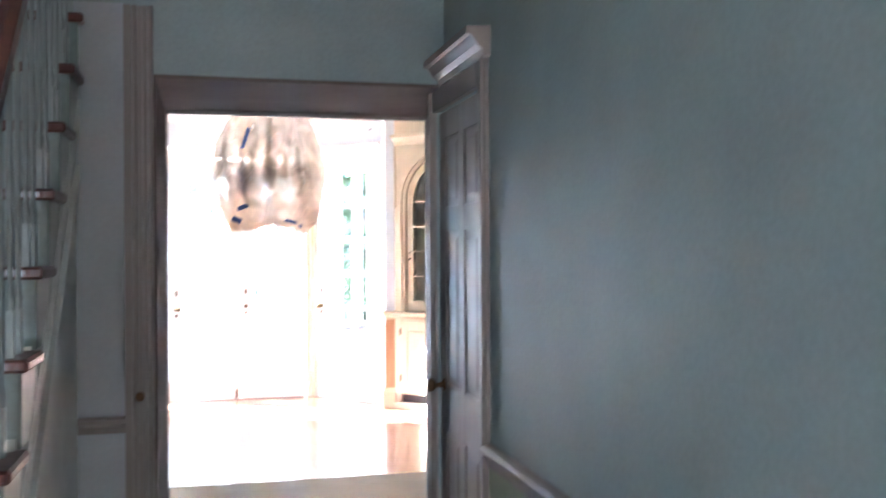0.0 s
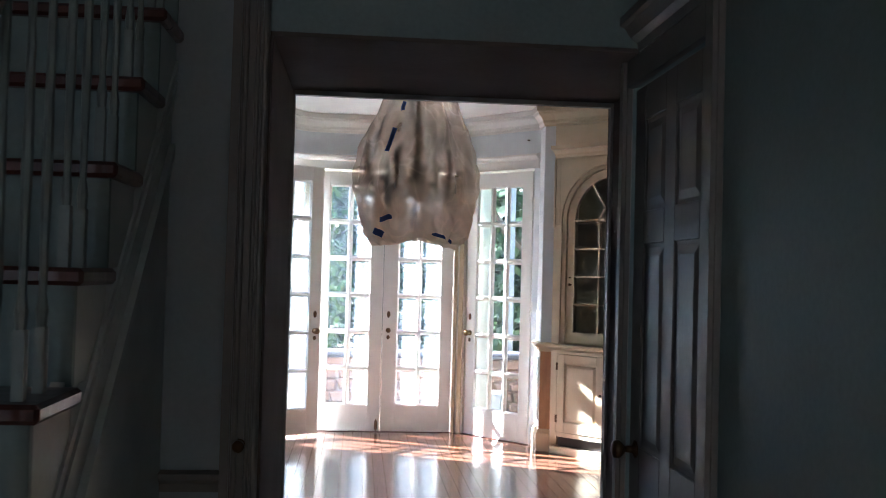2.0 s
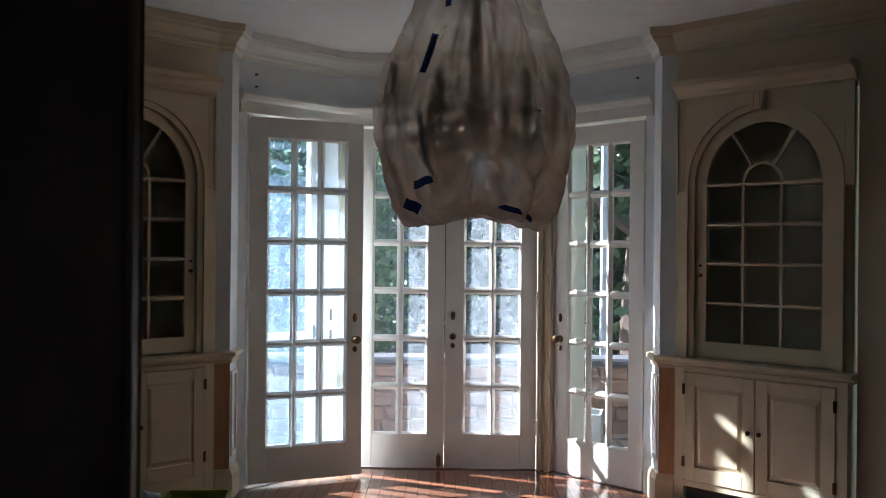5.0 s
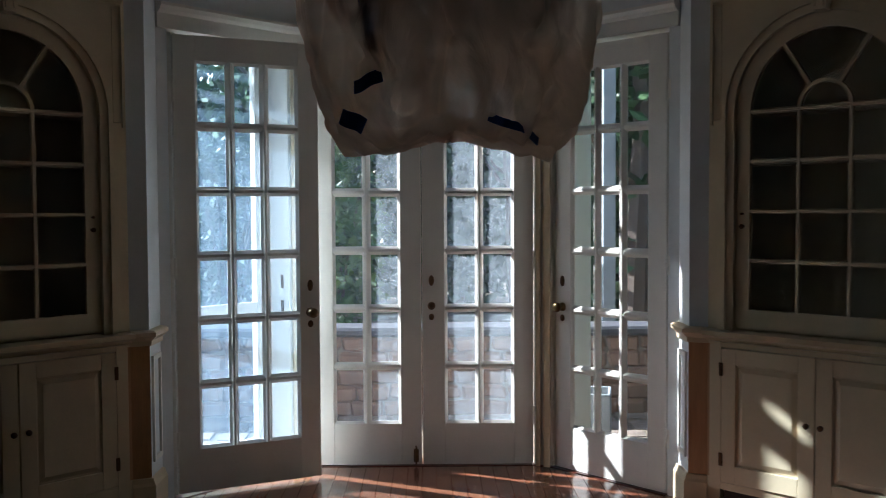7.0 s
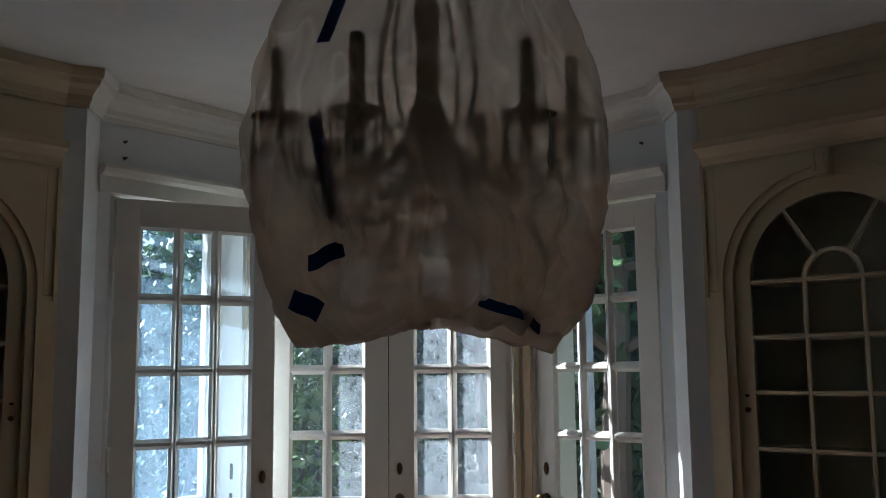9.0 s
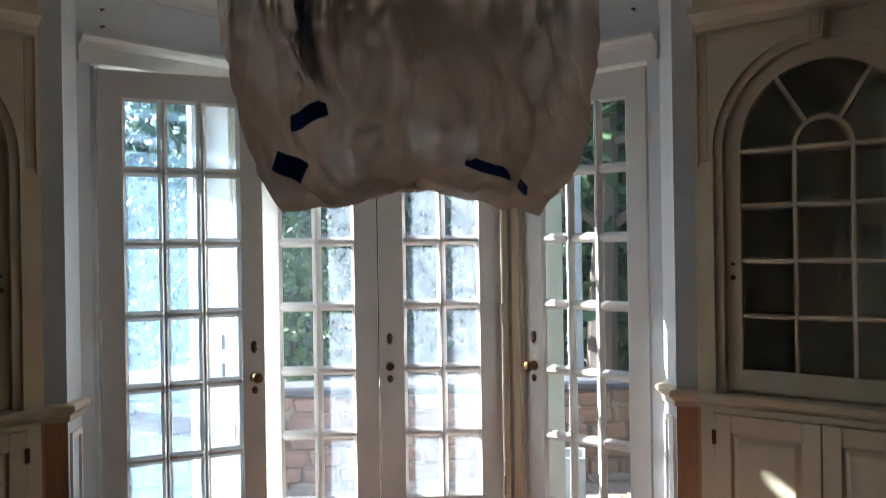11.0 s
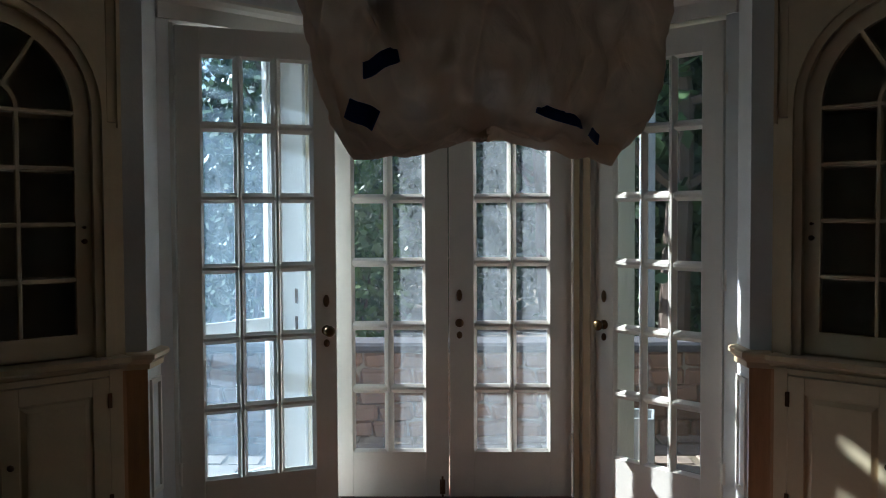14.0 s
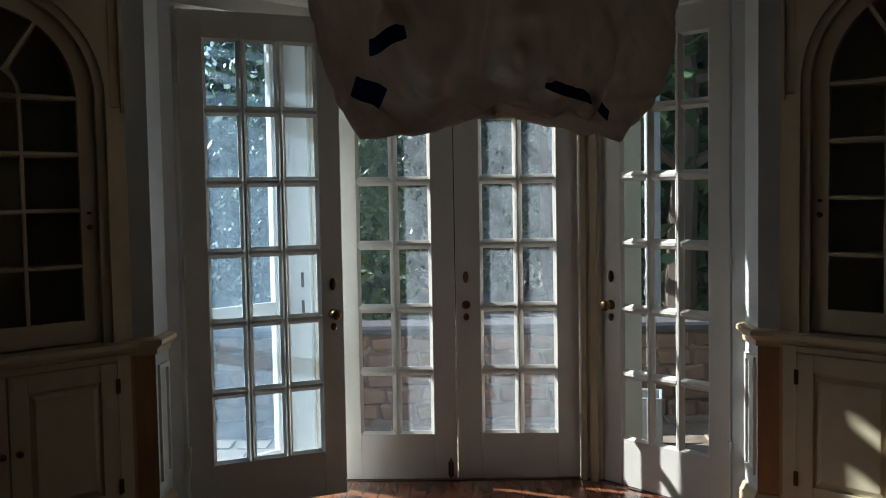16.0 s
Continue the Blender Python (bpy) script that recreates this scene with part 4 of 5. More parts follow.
for i in range(2):
    y, z = ((y0 - 0.1, z0 - 0.1 * sl), (y1 + 0.15, z1 + 0.15 * sl))[i]
    cur = [bm.verts.new((N0[0] - 0.03 + dx, y, z + 0.76 + dz)) for dx, dz in ((-0.03, 0.02), (-0.026, 0.06), (0.0, 0.072), (0.026, 0.06), (0.03, 0.02), (0.018, 0.0), (-0.018, 0.0))]
    if prev:
        for k in range(7):
            bm.faces.new((prev[k], prev[(k + 1) % 7], cur[(k + 1) % 7], cur[k]))
        bm.faces.new(cur)
    else:
        bm.faces.new(cur[::-1])
    prev = cur
bmesh.ops.recalc_face_normals(bm, faces=bm.faces)
part("handrail", bm, DARKWOOD, stair, "dark polished wooden handrail")
bm = bmesh.new()
ya, yb = y0 + 0.04, HALL_Y - 0.01
pa = [(ya, 0.0), (yb, 0.0), (yb, z0 - RISE + (yb - ya) * sl - 0.05), (ya, max(0.02, z0 - RISE - 0.05))]
f = [[bm.verts.new((x, y, z)) for y, z in pa] for x in (N0[0] - 0.04, N0[0] - 0.014)]
bm.faces.new(f[0])
bm.faces.new(f[1][::-1])
for k in range(4):
    bm.faces.new((f[0][k], f[0][(k + 1) % 4], f[1][(k + 1) % 4], f[1][k]))
bmesh.ops.recalc_face_normals(bm, faces=bm.faces)
part("under_stair_panel", bm, STAIRPAINT, stair)
for off in (0.06, 0.12, 0.30):
    bm = bmesh.new()
    prev = None
    for y in (ya + 0.2, yb - 0.02):
        z = z0 - RISE + (y - ya) * sl - 0.05 - off
        cur = [bm.verts.new((x, y, z + dz)) for x, dz in ((N0[0] - 0.014, 0.0), (N0[0] + 0.004, 0.0), (N0[0] + 0.004, 0.03), (N0[0] - 0.014, 0.03))]
        if prev:
            for k in range(4):
                bm.faces.new((prev[k], prev[(k + 1) % 4], cur[(k + 1) % 4], cur[k]))
            bm.faces.new(cur)
        else:
            bm.faces.new(cur[::-1])
        prev = cur
    bmesh.ops.recalc_face_normals(bm, faces=bm.faces)
    part("slanting_moulding", bm, STAIRPAINT, stair)

# trim of the opening
cas = bmesh.new()
box(cas, LX - 0.10, HALL_Y - 0.022, 0, LX + 0.004, HALL_Y, HEAD_Z + 0.25, 0.004)
box(cas, LX - 0.10, HALL_Y - 0.034, 0, LX - 0.075, HALL_Y - 0.022, HEAD_Z + 0.25)
for x, r in ((LX - 0.062, 0.009), (LX - 0.028, 0.007), (LX - 0.006, 0.009)):
    lathe(cas, [(r, 0.0), (r, HEAD_Z + 0.25)], 10, (x, HALL_Y - 0.022, 0))
structure("trim_hall_casing", cas, HALLTRIM, "aged moulded casing round the deep opening", "trim")
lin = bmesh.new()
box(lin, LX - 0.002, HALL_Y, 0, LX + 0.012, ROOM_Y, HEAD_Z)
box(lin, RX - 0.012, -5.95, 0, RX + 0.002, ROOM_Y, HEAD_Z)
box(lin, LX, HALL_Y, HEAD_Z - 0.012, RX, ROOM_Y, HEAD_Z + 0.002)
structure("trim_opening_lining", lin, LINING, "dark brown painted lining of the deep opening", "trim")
rc = bmesh.new()
for x0, x1 in ((LX - 0.005, LX + 0.022), (RX - 0.022, RX + 0.005)):
    box(rc, x0, ROOM_Y - 0.08, 0, x1, ROOM_Y - 0.05, HEAD_Z - 0.012, 0.002)
box(rc, LX + 0.022, ROOM_Y - 0.08, HEAD_Z - 0.03, RX - 0.022, ROOM_Y - 0.05, HEAD_Z - 0.012, 0.002)
structure("trim_door_stop", rc, HALLTRIM, "narrow painted stop bead in the opening", "trim")
structure("chair_rail_hall_pier", osweep([(LX - 0.10, HALL_Y), (N0[0] - 0.02, HALL_Y)][::-1], [(0, 0.85), (-0.012, 0.85), (-0.016, 0.875), (-0.035, 0.89), (-0.035, 0.905), (0, 0.912)]), HALLTRIM, "narrow chair rail on the pier beside the stairs", "trim")
structure("wainscot_hall_pier", obox(N0[0] - 0.02, HALL_Y - 0.01, 0, LX - 0.10, HALL_Y, 0.85), PIERPAINT, "painted panel below the chair rail", "wall")
structure("pier_panel", obox(N0[0] - 0.25, HALL_Y - 0.008, 0.912, LX - 0.10, HALL_Y, 2.45), PIERPAINT, "pale painted pier beside the opening", "wall")
er = [(HALL_R, -6.80), (HALL_R, -13.4)]
structure("chair_rail_hall_east", osweep(er, [(0, 0.79), (-0.012, 0.79), (-0.016, 0.815), (-0.035, 0.83), (-0.04, 0.85), (-0.03, 0.862), (0, 0.868)][::1]), HALLTRIM, "moulded chair rail along the hall wall", "trim")
structure("wainscot_hall_east", obox(HALL_R - 0.008, -13.4, 0.16, HALL_R, -6.80, 0.79), OLIVE, "dull olive painted dado below the chair rail", "wall")
structure("baseboard_hall_east", osweep(er, [(0, 0), (-0.022, 0), (-0.022, 0.14), (-0.01, 0.16), (0, 0.16)]), HALLTRIM, "hall baseboard", "trim")


def panel_door(name, m, width, height, label, knob_x, knob_mat):
    """A six-panel leaf: x from 0 to width, face at y = 0, knob side towards y < 0."""
    t = thing(name, m, label, "door")
    part("leaf", obox(0, 0.008, 0.006, width, 0.034, height), HALLTRIM, t)
    st = 0.1
    cols = ((st, width / 2 - 0.045), (width / 2 + 0.045, width - st))
    rows = ((0.22, 0.78), (0.98, 1.60), (1.70, height - 0.11))
    for x0, x1 in ((0, st), (width / 2 - 0.045, width / 2 + 0.045), (width - st, width)):
        part("stile", obox(x0, 0, 0.006, x1, 0.0078, height, 0.002), HALLTRIM, t)
    zs = [0.006] + [v for r in rows for v in r] + [height]
    for z0, z1 in zip(zs[::2], zs[1::2]):
        for x0, x1 in cols:
            part("rail", obox(x0, 0, z0, x1, 0.0078, z1, 0.002), HALLTRIM, t)
    for z0, z1 in rows:
        for x0, x1 in cols:
            bm = obox(x0 + 0.012, 0.001, z0 + 0.012, x1 - 0.012, 0.0078, z1 - 0.012)
            for v in bm.verts:
                if v.co.y < 0.003:
                    v.co.x += 0.025 * (1 if v.co.x < (x0 + x1) / 2 else -1)
                    v.co.z += 0.025 * (1 if v.co.z < (z0 + z1) / 2 else -1)
            part("raised_panel", bm, HALLTRIM, t)
    bm = bmesh.new()
    lathe(bm, [(0.028, 0.0), (0.028, -0.005), (0.012, -0.012), (0.011, -0.035), (0.022, -0.042), (0.03, -0.055), (0.026, -0.07), (0.01, -0.076)], 14, (knob_x, 0, 0.97), 'Y')
    part("door_knob", bm, knob_mat, t, "dark round door knob", True)
    return t


panel_door("door_1", pose(HALL_R + 0.012, -6.035, 0, 0, 0, -90), 0.68, 2.09, "closed panelled closet door in the hall wall", 0.065, BRONZE)
latch = thing("door_latch", pose(LX - 0.045, HALL_Y - 0.036, 0.99), "small dark latch knob on the hall casing", "latch")
bm = bmesh.new()
lathe(bm, [(0.016, 0.014), (0.016, 0.008), (0.008, 0.0), (0.008, -0.015), (0.018, -0.022), (0.017, -0.034), (0.006, -0.04)], 12, axis='Y')
part("knob", bm, BRONZE, latch, "", True)
dc = bmesh.new()
for a, b in ((-6.80, -6.715), (-6.035, -5.952)):
    box(dc, HALL_R - 0.02, a, 0, HALL_R + 0.002, b, 2.18, 0.004)
    box(dc, HALL_R - 0.032, a, 0, HALL_R - 0.02, a + 0.022, 2.18)
box(dc, HALL_R - 0.02, -6.715, 2.095, HALL_R + 0.002, -6.035, 2.18)
structure("trim_closet_casing", dc, HALLTRIM, "moulded casing of the closet door", "trim")
structure("trim_closet_head", osweep([(HALL_R, -5.95), (HALL_R, -6.82)], [(0, 2.18), (-0.025, 2.18), (-0.03, 2.205), (-0.05, 2.22), (-0.07, 2.25), (-0.085, 2.255), (-0.085, 2.28), (0, 2.285)]), HALLTRIM, "moulded head over the closet door", "trim")

# paper and litter on the dining room floor by the opening
bm = bmesh.new()
nx, ny = 14, 18
grid = [[bm.verts.new((-1.2 + 2.6 * i / nx, -5.24 + 1.68 * j / ny, 0.004 + 0.006 * abs(noise.noise(Vector((i * 0.6, j * 0.5, 2)))) + 0.0)) for i in range(nx + 1)] for j in range(ny + 1)]
for j in range(ny):
    for i in range(nx):
        bm.faces.new((grid[j][i], grid[j][i + 1], grid[j + 1][i + 1], grid[j + 1][i]))
r = bmesh.ops.extrude_face_region(bm, geom=bm.faces[:])
bmesh.ops.translate(bm, vec=(0, 0, -0.003), verts=[v for v in r["geom"] if isinstance(v, bmesh.types.BMVert)])
bmesh.ops.recalc_face_normals(bm, faces=bm.faces)
paper = new("floor_paper", mesh_of("floor_paper", bm, PAPER))
tagged(paper, "buff protective paper spread on the floor by the opening", "floor paper")


def scrap(name, x, y, sx, sy, h, material, label, category, seed, z=0.012):
    """A crumpled scrap lying on the paper."""
    rnd = random.Random(seed)
    bm = bmesh.new()
    bmesh.ops.create_icosphere(bm, subdivisions=3, radius=1.0)
    off = Vector((seed, seed * 2, 0))
    for v in bm.verts:
        k = 1 + 0.5 * noise.noise(v.co * 1.7 + off) + 0.25 * noise.noise(v.co * 4 + off)
        v.co = Vector((v.co.x * sx * k, v.co.y * sy * k, max(0, (v.co.z + 0.7)) * h * 0.6 * k))
    ob = new(name, mesh_of(name, bm, material))
    ob.matrix_world = pose(x, y, z, 0, 0, rnd.uniform(0, 180))
    return tagged(ob, label, category)


SCRAPDARK = mat("dark_scrap", (0.06, 0.035, 0.02), 0.9, var=0.3)
SCRAPPALE = mat("pale_plastic_sheet", (0.55, 0.6, 0.62), 0.3, var=0.15)
YELLOW = mat("yellow_green_plastic", (0.42, 0.40, 0.04), 0.45, var=0.15)
scrap("debris", 0.33, -4.72, 0.07, 0.035, 0.07, SCRAPDARK, "crumpled dark brown scrap on the floor paper", "debris", 3)
scrap("debris", -0.13, -4.80, 0.085, 0.02, 0.025, SCRAPDARK, "flat dark strip of debris on the floor paper", "debris", 8)
scrap("debris", 0.62, -4.85, 0.035, 0.03, 0.03, SCRAPPALE, "small pale scrap on the floor paper", "debris", 5)
bm = bmesh.new()
grid = [[bm.verts.new((-0.62 + 0.3 * i / 8 + 0.02 * noise.noise(Vector((j * 0.9, 1, 0))), -5.1 + 0.8 * j / 10, 0.016 + 0.012 * abs(noise.noise(Vector((i * 0.8, j * 0.7, 5)))))) for i in range(9)] for j in range(11)]
for j in range(10):
    for i in range(8):
        bm.faces.new((grid[j][i], grid[j][i + 1], grid[j + 1][i + 1], grid[j + 1][i]))
r = bmesh.ops.extrude_face_region(bm, geom=bm.faces[:])
bmesh.ops.translate(bm, vec=(0, 0, -0.004), verts=[v for v in r["geom"] if isinstance(v, bmesh.types.BMVert)])
bmesh.ops.recalc_face_normals(bm, faces=bm.faces)
tagged(new("plastic_sheet", mesh_of("plastic_sheet", bm, SCRAPPALE)), "pale crinkled plastic sheet on the floor paper", "plastic sheet")

# things stored by the cupboard
TOTE = mat("dark_plastic_tote", (0.05, 0.05, 0.055), 0.5, var=0.15)
BLUEBOARD = mat("pale_blue_board", (0.30, 0.42, 0.48), 0.4, var=0.15)
tote = thing("storage_tote", pose(-1.28, -2.9, 0, 0, 0, 8), "dark plastic storage tote on the floor", "tote")
bm = obox(-0.34, -0.24, 0.001, 0.34, 0.24, 0.40, 0.02)
for v in bm.verts:
    if v.co.z < 0.1:
        v.co.x *= 0.88
        v.co.y *= 0.88
part("body", bm, TOTE, tote)
part("lid", obox(-0.36, -0.26, 0.401, 0.36, 0.26, 0.43, 0.008), TOTE, tote)
scrap("plastic_wrap", -1.32, -2.92, 0.14, 0.12, 0.13, SCRAPPALE, "crumpled clear plastic wrap on a tote", "plastic wrap", 21, 0.431)
tub = thing("yellow_tub", pose(-1.10, -2.60, 0, 0, 0, 6), "open yellow-green plastic tub on the floor", "tub")
bm = bmesh.new()
for k in range(4):
    x0, y0, x1, y1 = ((-0.2, -0.15, 0.2, -0.142), (-0.2, 0.142, 0.2, 0.15), (-0.2, -0.142, -0.192, 0.142), (0.192, -0.142, 0.2, 0.142))[k]
    box(bm, x0, y0, 0.01, x1, y1, 0.455)
box(bm, -0.2, -0.15, 0.0, 0.2, 0.15, 0.01)
for v in bm.verts:
    v.co.x *= 0.56 + 0.2 * v.co.z
    v.co.y *= 0.56 + 0.2 * v.co.z
part("body", bm, YELLOW, tub)
part("rim", osweep([(-0.132, -0.1), (0.132, -0.1), (0.132, 0.1), (-0.132, 0.1)], [(0.0, 0.445), (-0.014, 0.445), (-0.017, 0.455), (-0.014, 0.468), (0.0, 0.468)], True), YELLOW, tub)
bd = thing("leaning_board", pose(-1.78, -2.85, 0, 0, 0, 0), "pale blue boards leaning against the side wall", "board")
for k in range(2):
    bm = obox(-0.012, -0.07, 0.0, 0.012, 0.07, 0.95 - 0.12 * k, 0.003)
    b = part("board", bm, BLUEBOARD, bd)
    b.matrix_basis = pose(-0.05 * k, -0.02 - 0.18 * k, 0.004, 0, -32, 0)

# curtain rod brackets left on the bay reveals
for s in (1, -1):
    for z in ((2.71,) if s > 0 else (2.63, 2.71)):
        bm = bmesh.new()
        lathe(bm, [(0.008, 0.0), (0.008, -0.004), (0.004, -0.008), (0.004, -0.016), (0.006, -0.02)], 10, axis='Y')
        ob = new("rod_bracket", mesh_of("rod_bracket", bm, BRONZE, True))
        ob.matrix_world = pose(s * 1.255, -0.585, z, 0, 0, s * -48)
        tagged(ob, "small dark curtain rod bracket on the bay frieze", "bracket", group="curtain rod brackets")


# ---- garden ----
GRASS = mat("garden_ground", (0.13, 0.105, 0.07), 0.95, var=0.4, scale=2, bump=0.3)
LEAF = mat("leaf_green", (0.06, 0.12, 0.025), 0.5, var=0.5, scale=3, bump=0.1)
LEAF2 = mat("leaf_dark_green", (0.035, 0.075, 0.025), 0.5, var=0.5, scale=3, bump=0.1)
BARK = mat("bark", (0.09, 0.065, 0.05), 0.9, var=0.3, scale=12, bump=0.5)
structure("ground", obox(-400, -0.9, -0.3, 400, 600, -0.06), GRASS, "bare garden ground with leaf litter", "ground")


def tree(x, y, h, spread, seed, leafmat, n=2600, trunk=0.12, low=0.35):
    rnd = random.Random(seed)
    t = thing("tree", pose(x, y, -0.06), "leafy garden tree with a dark trunk", "tree", group="garden trees")
    bm = bmesh.new()
    tips = []
    pts = [Vector((0, 0, 0))]
    for i in range(6):
        pts.append(pts[-1] + Vector((rnd.uniform(-.12, .12), rnd.uniform(-.12, .12), h * 0.14)))
    tube(bm, pts, [trunk * (1 - 0.11 * i) for i in range(7)], 8)
    for k in range(14):
        i = rnd.randint(2, 6)
        a = rnd.uniform(0, 6.28)
        l = spread * rnd.uniform(0.5, 1.0)
        q = [pts[i]]
        for s in range(4):
            q.append(q[-1] + Vector((math.cos(a) * l / 4, math.sin(a) * l / 4, h * rnd.uniform(0.0, 0.07))))
        tube(bm, q, [trunk * 0.4 * (1 - 0.2 * s) for s in range(5)], 5)
        tips += q[1:]
    part("trunk", bm, BARK, t)
    vs, fs = [], []
    for _ in range(n):
        b = rnd.choice(tips)
        p = b + Vector((rnd.gauss(0, spread * 0.2), rnd.gauss(0, spread * 0.2), rnd.gauss(0, h * 0.07)))
        if p.z < h * low:
            p.z = h * low + rnd.random() * h * 0.3
        s = rnd.uniform(0.05, 0.11)
        u = Vector((rnd.uniform(-1, 1), rnd.uniform(-1, 1), rnd.uniform(-1, 1))).normalized()
        w = u.cross(Vector((rnd.uniform(-1, 1), rnd.uniform(-1, 1), rnd.uniform(-1, 1)))).normalized()
        k = len(vs)
        vs += [p - u * s, p + w * s * 0.5, p + u * s, p - w * s * 0.5]
        fs += [(k, k + 1, k + 2), (k, k + 2, k + 3)]
    me = bpy.data.meshes.new("crown")
    me.from_pydata(vs, [], fs)
    me.materials.append(leafmat)
    ob = new("crown", me)
    ob.parent = t
    return t


def shrub(x, y, w, h, seed, leafmat, n=1800):
    rnd = random.Random(seed)
    t = thing("shrub", pose(x, y, -0.06), "dense evergreen shrub beside the patio", "shrub", group="garden shrubs")
    bm = bmesh.new()
    for k in range(9):
        a = rnd.uniform(0, 6.28)
        tube(bm, [(0, 0, 0), (math.cos(a) * w * 0.15, math.sin(a) * w * 0.15, h * 0.4), (math.cos(a) * w * 0.35, math.sin(a) * w * 0.35, h * 0.8)], [0.025, 0.016, 0.006], 5)
    part("stems", bm, BARK, t)
    vs, fs = [], []
    for _ in range(n):
        a, z = rnd.uniform(0, 6.28), rnd.random()
        r = w * 0.5 * math.sqrt(rnd.random()) * (1 - 0.45 * abs(z - 0.45) * 2) * rnd.uniform(0.8, 1.2)
        p = Vector((math.cos(a) * r, math.sin(a) * r, z * h))
        s = rnd.uniform(0.035, 0.075)
        u = Vector((rnd.uniform(-1, 1), rnd.uniform(-1, 1), rnd.uniform(-1, 1))).normalized()
        q = u.cross(Vector((rnd.uniform(-1, 1), rnd.uniform(-1, 1), rnd.uniform(-1, 1)))).normalized()
        k = len(vs)
        vs += [p - u * s, p + q * s * 0.5, p + u * s, p - q * s * 0.5]
        fs += [(k, k + 1, k + 2), (k, k + 2, k + 3)]
    me = bpy.data.meshes.new("foliage")
    me.from_pydata(vs, [], fs)
    me.materials.append(leafmat)
    ob = new("foliage", me)
    ob.parent = t
    return t



def hedge(name, x0, x1, y, depth, h, n, seed, leafmat, label):
    rnd = random.Random(seed)
    vs, fs = [], []
    for _ in range(n):
        x = rnd.uniform(x0, x1)
        top = h * (0.72 + 0.28 * noise.noise(Vector((x * 0.55, seed, 0.0))) + 0.12 * noise.noise(Vector((x * 2.1, seed, 1.0))))
        z = rnd.random() ** 0.8 * top
        p = Vector((x, y + rnd.gauss(0, depth * 0.3) + 0.4 * noise.noise(Vector((x * 0.8, z * 0.8, seed))), z))
        s = rnd.uniform(0.07, 0.16)
        u = Vector((rnd.uniform(-1, 1), rnd.uniform(-1, 1), rnd.uniform(-1, 1))).normalized()
        q = u.cross(Vector((rnd.uniform(-1, 1), rnd.uniform(-1, 1), rnd.uniform(-1, 1)))).normalized()
        k = len(vs)
        vs += [p - u * s, p + q * s * 0.55, p + u * s, p - q * s * 0.55]
        fs += [(k, k + 1, k + 2), (k, k + 2, k + 3)]
    me = bpy.data.meshes.new(name)
    me.from_pydata(vs, [], fs)
    me.materials.append(leafmat)
    return tagged(new(name, me), label, "hedge", kind="stuff")


hedge("hedge", -9, 12, 10.5, 1.6, 5.2, 52000, 31, LEAF2, "tall dark evergreen hedge at the end of the garden")
hedge("side_hedge", 1.6, 11, 5.6, 1.6, 6.0, 42000, 33, LEAF2, "dense dark evergreens along the side of the garden")
# out of view: added to keep eastern daylight off the left cupboard
east = hedge("light_block_hedge", -2.5, 7.5, 0.0, 1.3, 6.5, 40000, 34, LEAF2, "unseen added evergreens that cut the light on the left cupboard")
east.matrix_world = pose(4.6, 0, 0, 0, 0, 90)
hedge("far_woods", -30, 40, 24, 5.0, 13.0, 60000, 32, LEAF2, "belt of dark woods beyond the garden")
tree(-2.2, 8.2, 6.0, 2.0, 3, LEAF)
tree(1.4, 9.4, 7.0, 2.4, 4, LEAF2)
tree(2.25, 4.6, 6.5, 1.8, 5, LEAF, trunk=0.17, low=0.5)
tree(4.6, 8.0, 7.5, 2.5, 6, LEAF2)
tree(0.2, 13.5, 8.0, 2.6, 8, LEAF)
shrub(-0.95, 4.2, 1.2, 2.7, 11, LEAF, 3200)
shrub(-2.3, 5.6, 1.5, 2.4, 15, LEAF2)
shrub(3.2, 5.4, 1.5, 2.4, 12, LEAF2)
shrub(4.6, 4.2, 1.6, 2.0, 14, LEAF2)

# stone paving of the terrace
rnd = random.Random(77)
vs, fs = [], []


def flag_block(x0, y0, x1, y1, z0, z1):
    k = len(vs)
    vs.extend([(x0, y0, z0), (x1, y0, z0), (x1, y1, z0), (x0, y1, z0), (x0 + 0.006, y0 + 0.006, z1), (x1 - 0.006, y0 + 0.006, z1), (x1 - 0.006, y1 - 0.006, z1), (x0 + 0.006, y1 - 0.006, z1)])
    fs.extend([(k + 4, k + 5, k + 6, k + 7), (k, k + 1, k + 5, k + 4), (k + 1, k + 2, k + 6, k + 5), (k + 2, k + 3, k + 7, k + 6), (k + 3, k, k + 4, k + 7)])


y = -0.8
while y < 7.6:
    d = rnd.uniform(0.2, 0.36)
    x = -5.0 + rnd.uniform(0, 0.3)
    while x < 5.5:
        w = rnd.uniform(0.22, 0.5)
        near = min(abs(x), abs(x + w)) if x * (x + w) > 0 else 0.0
        if y > 0.26 or near > 1.25 - 0.85 * y:
            flag_block(x + rnd.uniform(0, 0.02), y + rnd.uniform(0, 0.03), x + w - rnd.uniform(0.015, 0.04), y + d - rnd.uniform(0.01, 0.04), -0.066, -0.05 + rnd.uniform(-0.006, 0.006))
        x += w
    y += d
me = bpy.data.meshes.new("terrace_paving")
me.from_pydata(vs, [], fs)
FLAGS = mat("weathered_flagstone", (0.23, 0.18, 0.14), 0.9, var=0.6, scale=3, bump=0.4)
me.materials.append(FLAGS)
tagged(new("terrace_paving", me), "uneven weathered brown stone paving of the terrace", "paving", kind="stuff")

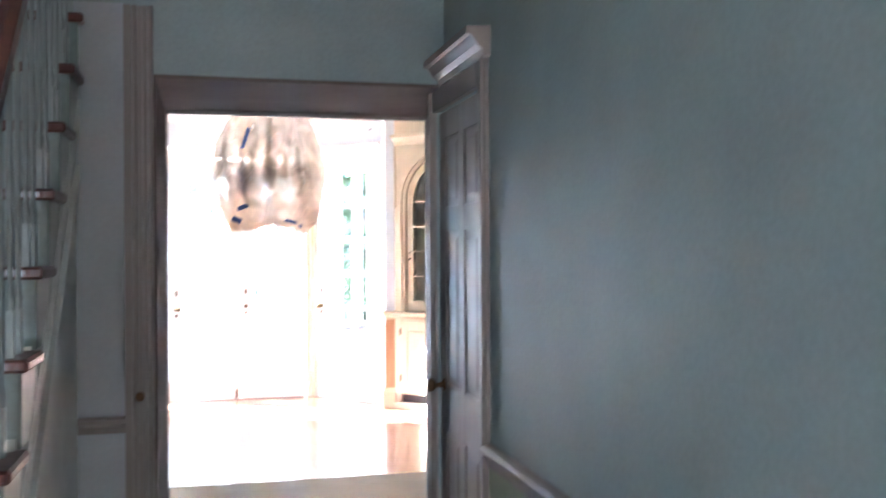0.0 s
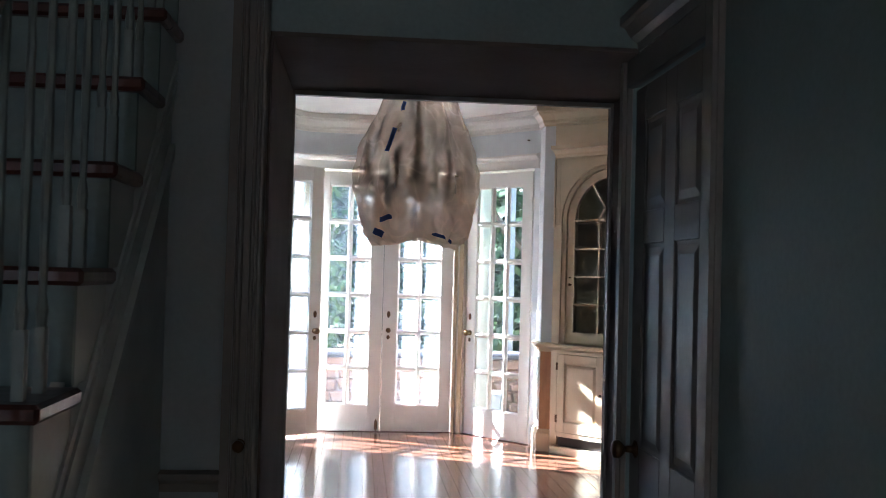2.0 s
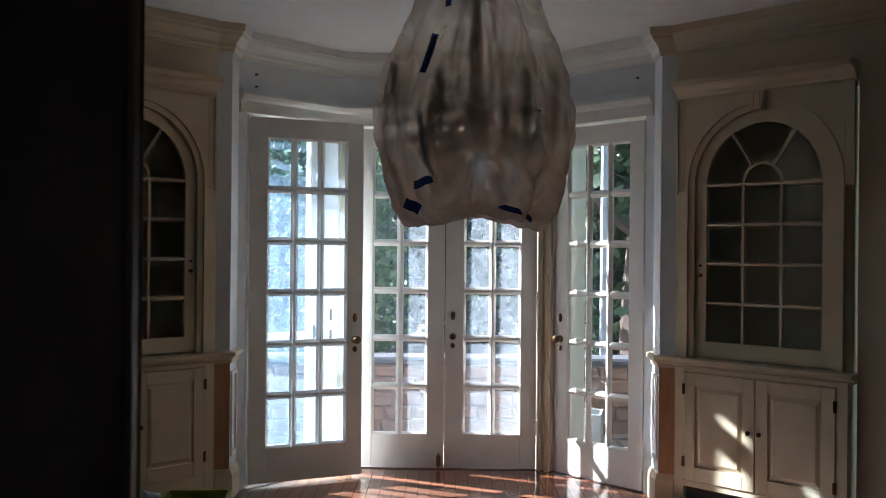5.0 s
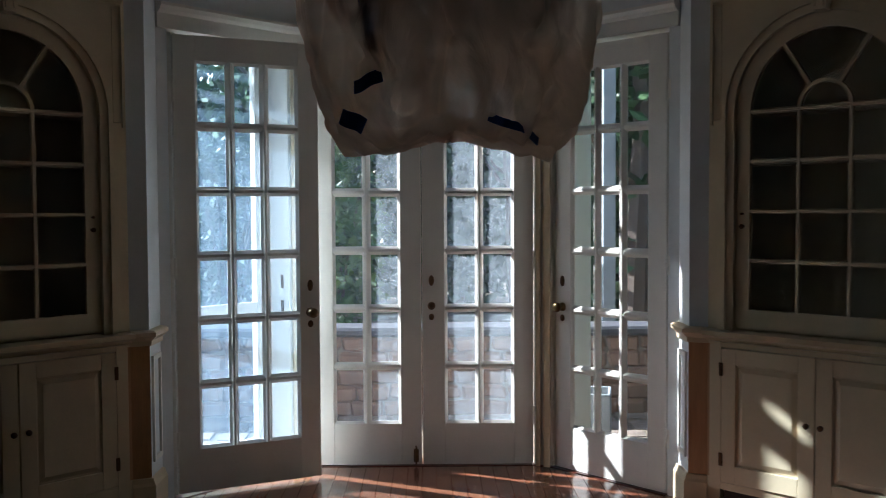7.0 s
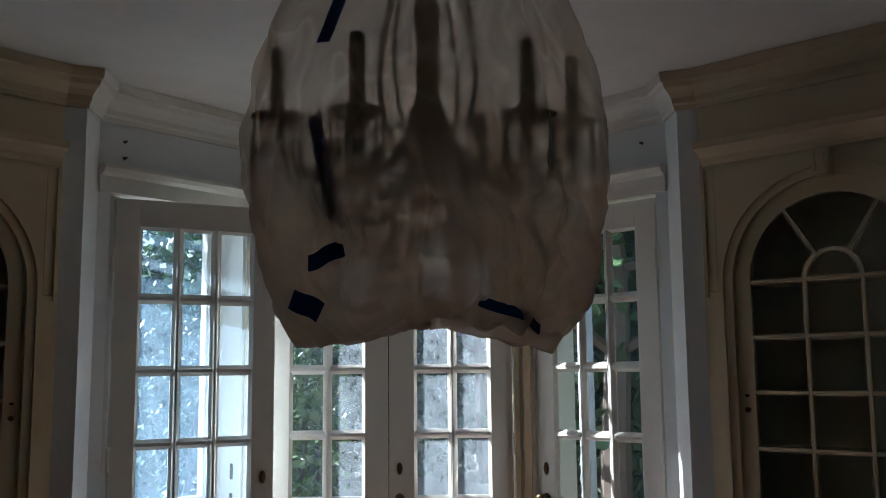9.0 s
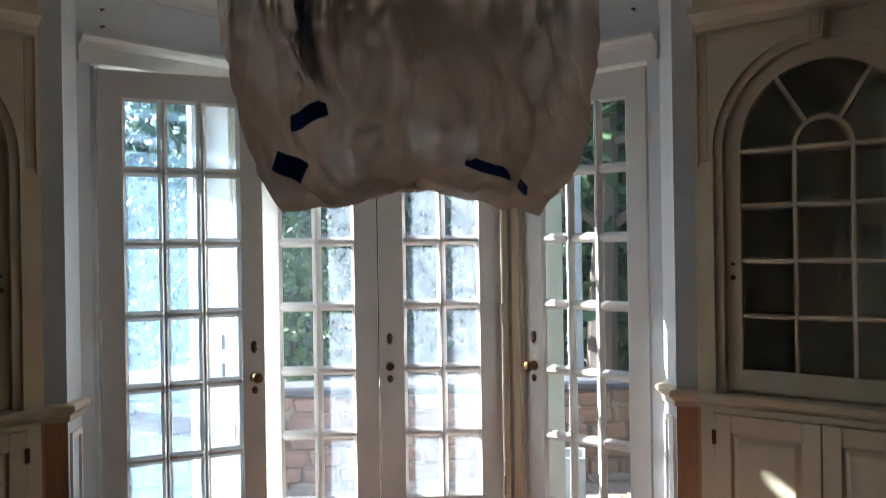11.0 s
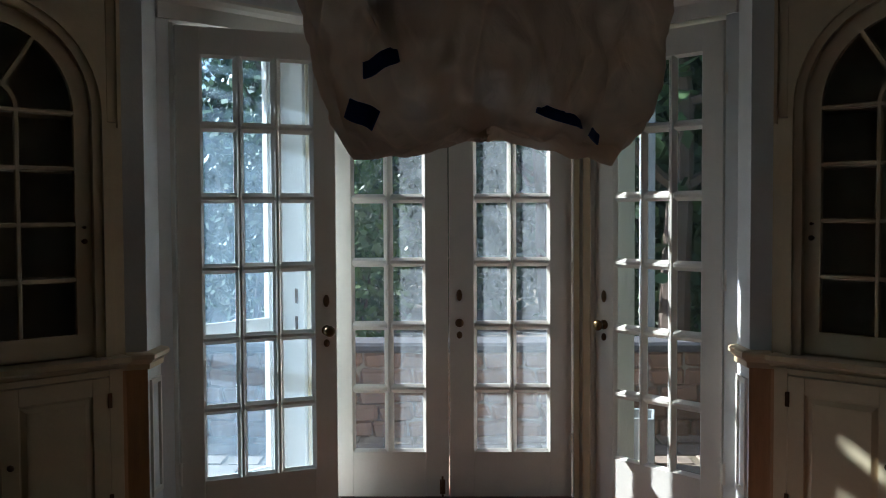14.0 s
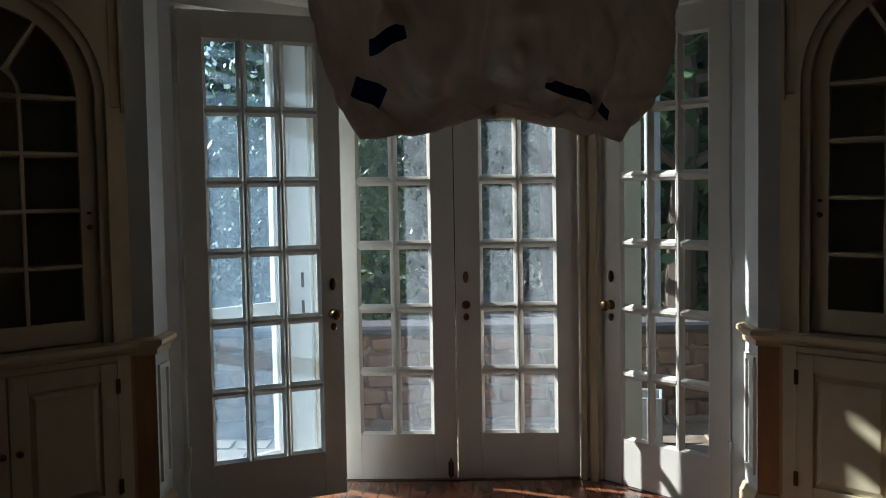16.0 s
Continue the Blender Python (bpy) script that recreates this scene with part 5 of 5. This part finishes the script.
# low rubble wall along the terrace, with a dark coping
wall = thing("garden_wall", pose(0, 1.75, 0), "low rough stone garden wall with a dark coping", "garden wall")
STONE = mat("rough_brown_stone", (0.20, 0.125, 0.09), 0.9, var=0.4, scale=5, bump=0.4, rand=0.7)
MORTAR = mat("pale_mortar", (0.24, 0.21, 0.18), 0.95, var=0.25, scale=9, bump=0.3)
DCOPE = mat("dark_coping", (0.06, 0.06, 0.07), 0.8, var=0.2)
shapes = []
for k in range(6):
    w = (0.085, 0.10, 0.12, 0.095, 0.13, 0.075)[k]
    bm = obox(-w, -0.03, -0.06, w, 0.03, 0.06, 0.02)
    for v in bm.verts:
        v.co += Vector((0.03 * noise.noise(v.co * 12 + Vector((k, 0, 0))), 0.012 * noise.noise(v.co * 11 + Vector((0, k, 3))), 0.025 * noise.noise(v.co * 12 + Vector((0, 9, k)))))
    shapes.append((w, mesh_of("stone", bm, STONE)))
part("mortar_core", obox(-3.4, -0.10, -0.06, 3.6, 0.16, 0.55), MORTAR, wall)
for r_ in range(5):
    x = -3.4 + rnd.uniform(0, 0.1)
    while x < 3.4:
        w, me = shapes[rnd.randrange(6)]
        st = new("stone", me)
        st.parent = wall
        st.matrix_basis = pose(x + w, -0.105 + rnd.uniform(-0.01, 0.008), 0.0 + r_ * 0.123 + rnd.uniform(-0.008, 0.008), 0, rnd.uniform(-6, 6), 0)
        x += 2 * w + 0.015
part("coping", obox(-3.45, -0.17, 0.55, 3.65, 0.2, 0.62, 0.02), DCOPE, wall)

# posts, planter and a board on the terrace
POSTM = mat("weathered_grey_paint", (0.27, 0.30, 0.32), 0.7, var=0.15)
for x, y in ((1.72, 3.3), (2.75, 3.3), (3.4, 5.5)):
    t = thing("porch_post", pose(x, y, -0.03), "weathered pale grey timber post on the terrace", "post", group="terrace posts")
    part("shaft", obox(-0.06, -0.06, 0.1, 0.06, 0.06, 3.0, 0.008), POSTM, t)
    part("plinth", obox(-0.09, -0.09, 0, 0.09, 0.09, 0.1, 0.008), POSTM, t)
pl = thing("planter_box", pose(1.12, 0.80, -0.05, 0, 0, -12), "weathered grey planter box on the terrace", "planter")
for x0, x1, y0, y1 in ((-0.15, 0.15, -0.15, -0.13), (-0.15, 0.15, 0.13, 0.15), (-0.15, -0.13, -0.13, 0.13), (0.13, 0.15, -0.13, 0.13)):
    part("side", obox(x0, y0, 0.0, x1, y1, 0.34, 0.004), POSTM, pl)
part("soil", obox(-0.13, -0.13, 0.02, 0.13, 0.13, 0.28), GRASS, pl)
pb = thing("plank", pose(2.3, 1.0, -0.044, 0, 0, 15), "loose pale plank lying on the terrace", "plank")
part("board", obox(-0.7, -0.06, 0, 0.7, 0.06, 0.03, 0.004), POSTM, pb)
structure("low_wall_far", obox(2.6, 13.0, -0.06, 6.5, 13.3, 1.3), FRIEZE, "pale rendered garden wall behind the trees", "wall")


# ---- floor boards of the dining room ----
BOARD_W = 0.0825
lengths = (1.35, 1.62, 1.9)
board_mesh = {}
rnd = random.Random(5)


def floor_end(x):
    """Where the boards stop: along the bay's doors and the corner walls."""
    ax = abs(x) + BOARD_W / 2
    return 0.06 if ax < 0.72 else max(-0.62, 0.06 - (ax - 0.72) * 1.15)


def board(length):
    if length not in board_mesh:
        bm = obox(-BOARD_W / 2 + 0.0006, -length / 2 + 0.0008, -0.02, BOARD_W / 2 - 0.0006, length / 2 - 0.0008, 0.0)
        for v in bm.verts:
            if v.co.z > -0.01:
                v.co.x *= 0.985
        board_mesh[length] = mesh_of("floor_board", bm, WOODFLOOR)
    return board_mesh[length]


for i in range(55):
    x = -2.27 + i * BOARD_W
    y = -5.26 - rnd.uniform(0.0, 1.2)
    end = floor_end(x)
    while y < end - 0.02:
        L_ = min(rnd.choice(lengths), round(end - y, 3))
        ob = new("floor_board", board(L_))
        ob.parent = floor
        ob.matrix_basis = pose(x, y + L_ / 2, rnd.uniform(-0.0006, 0.0))
        y += L_
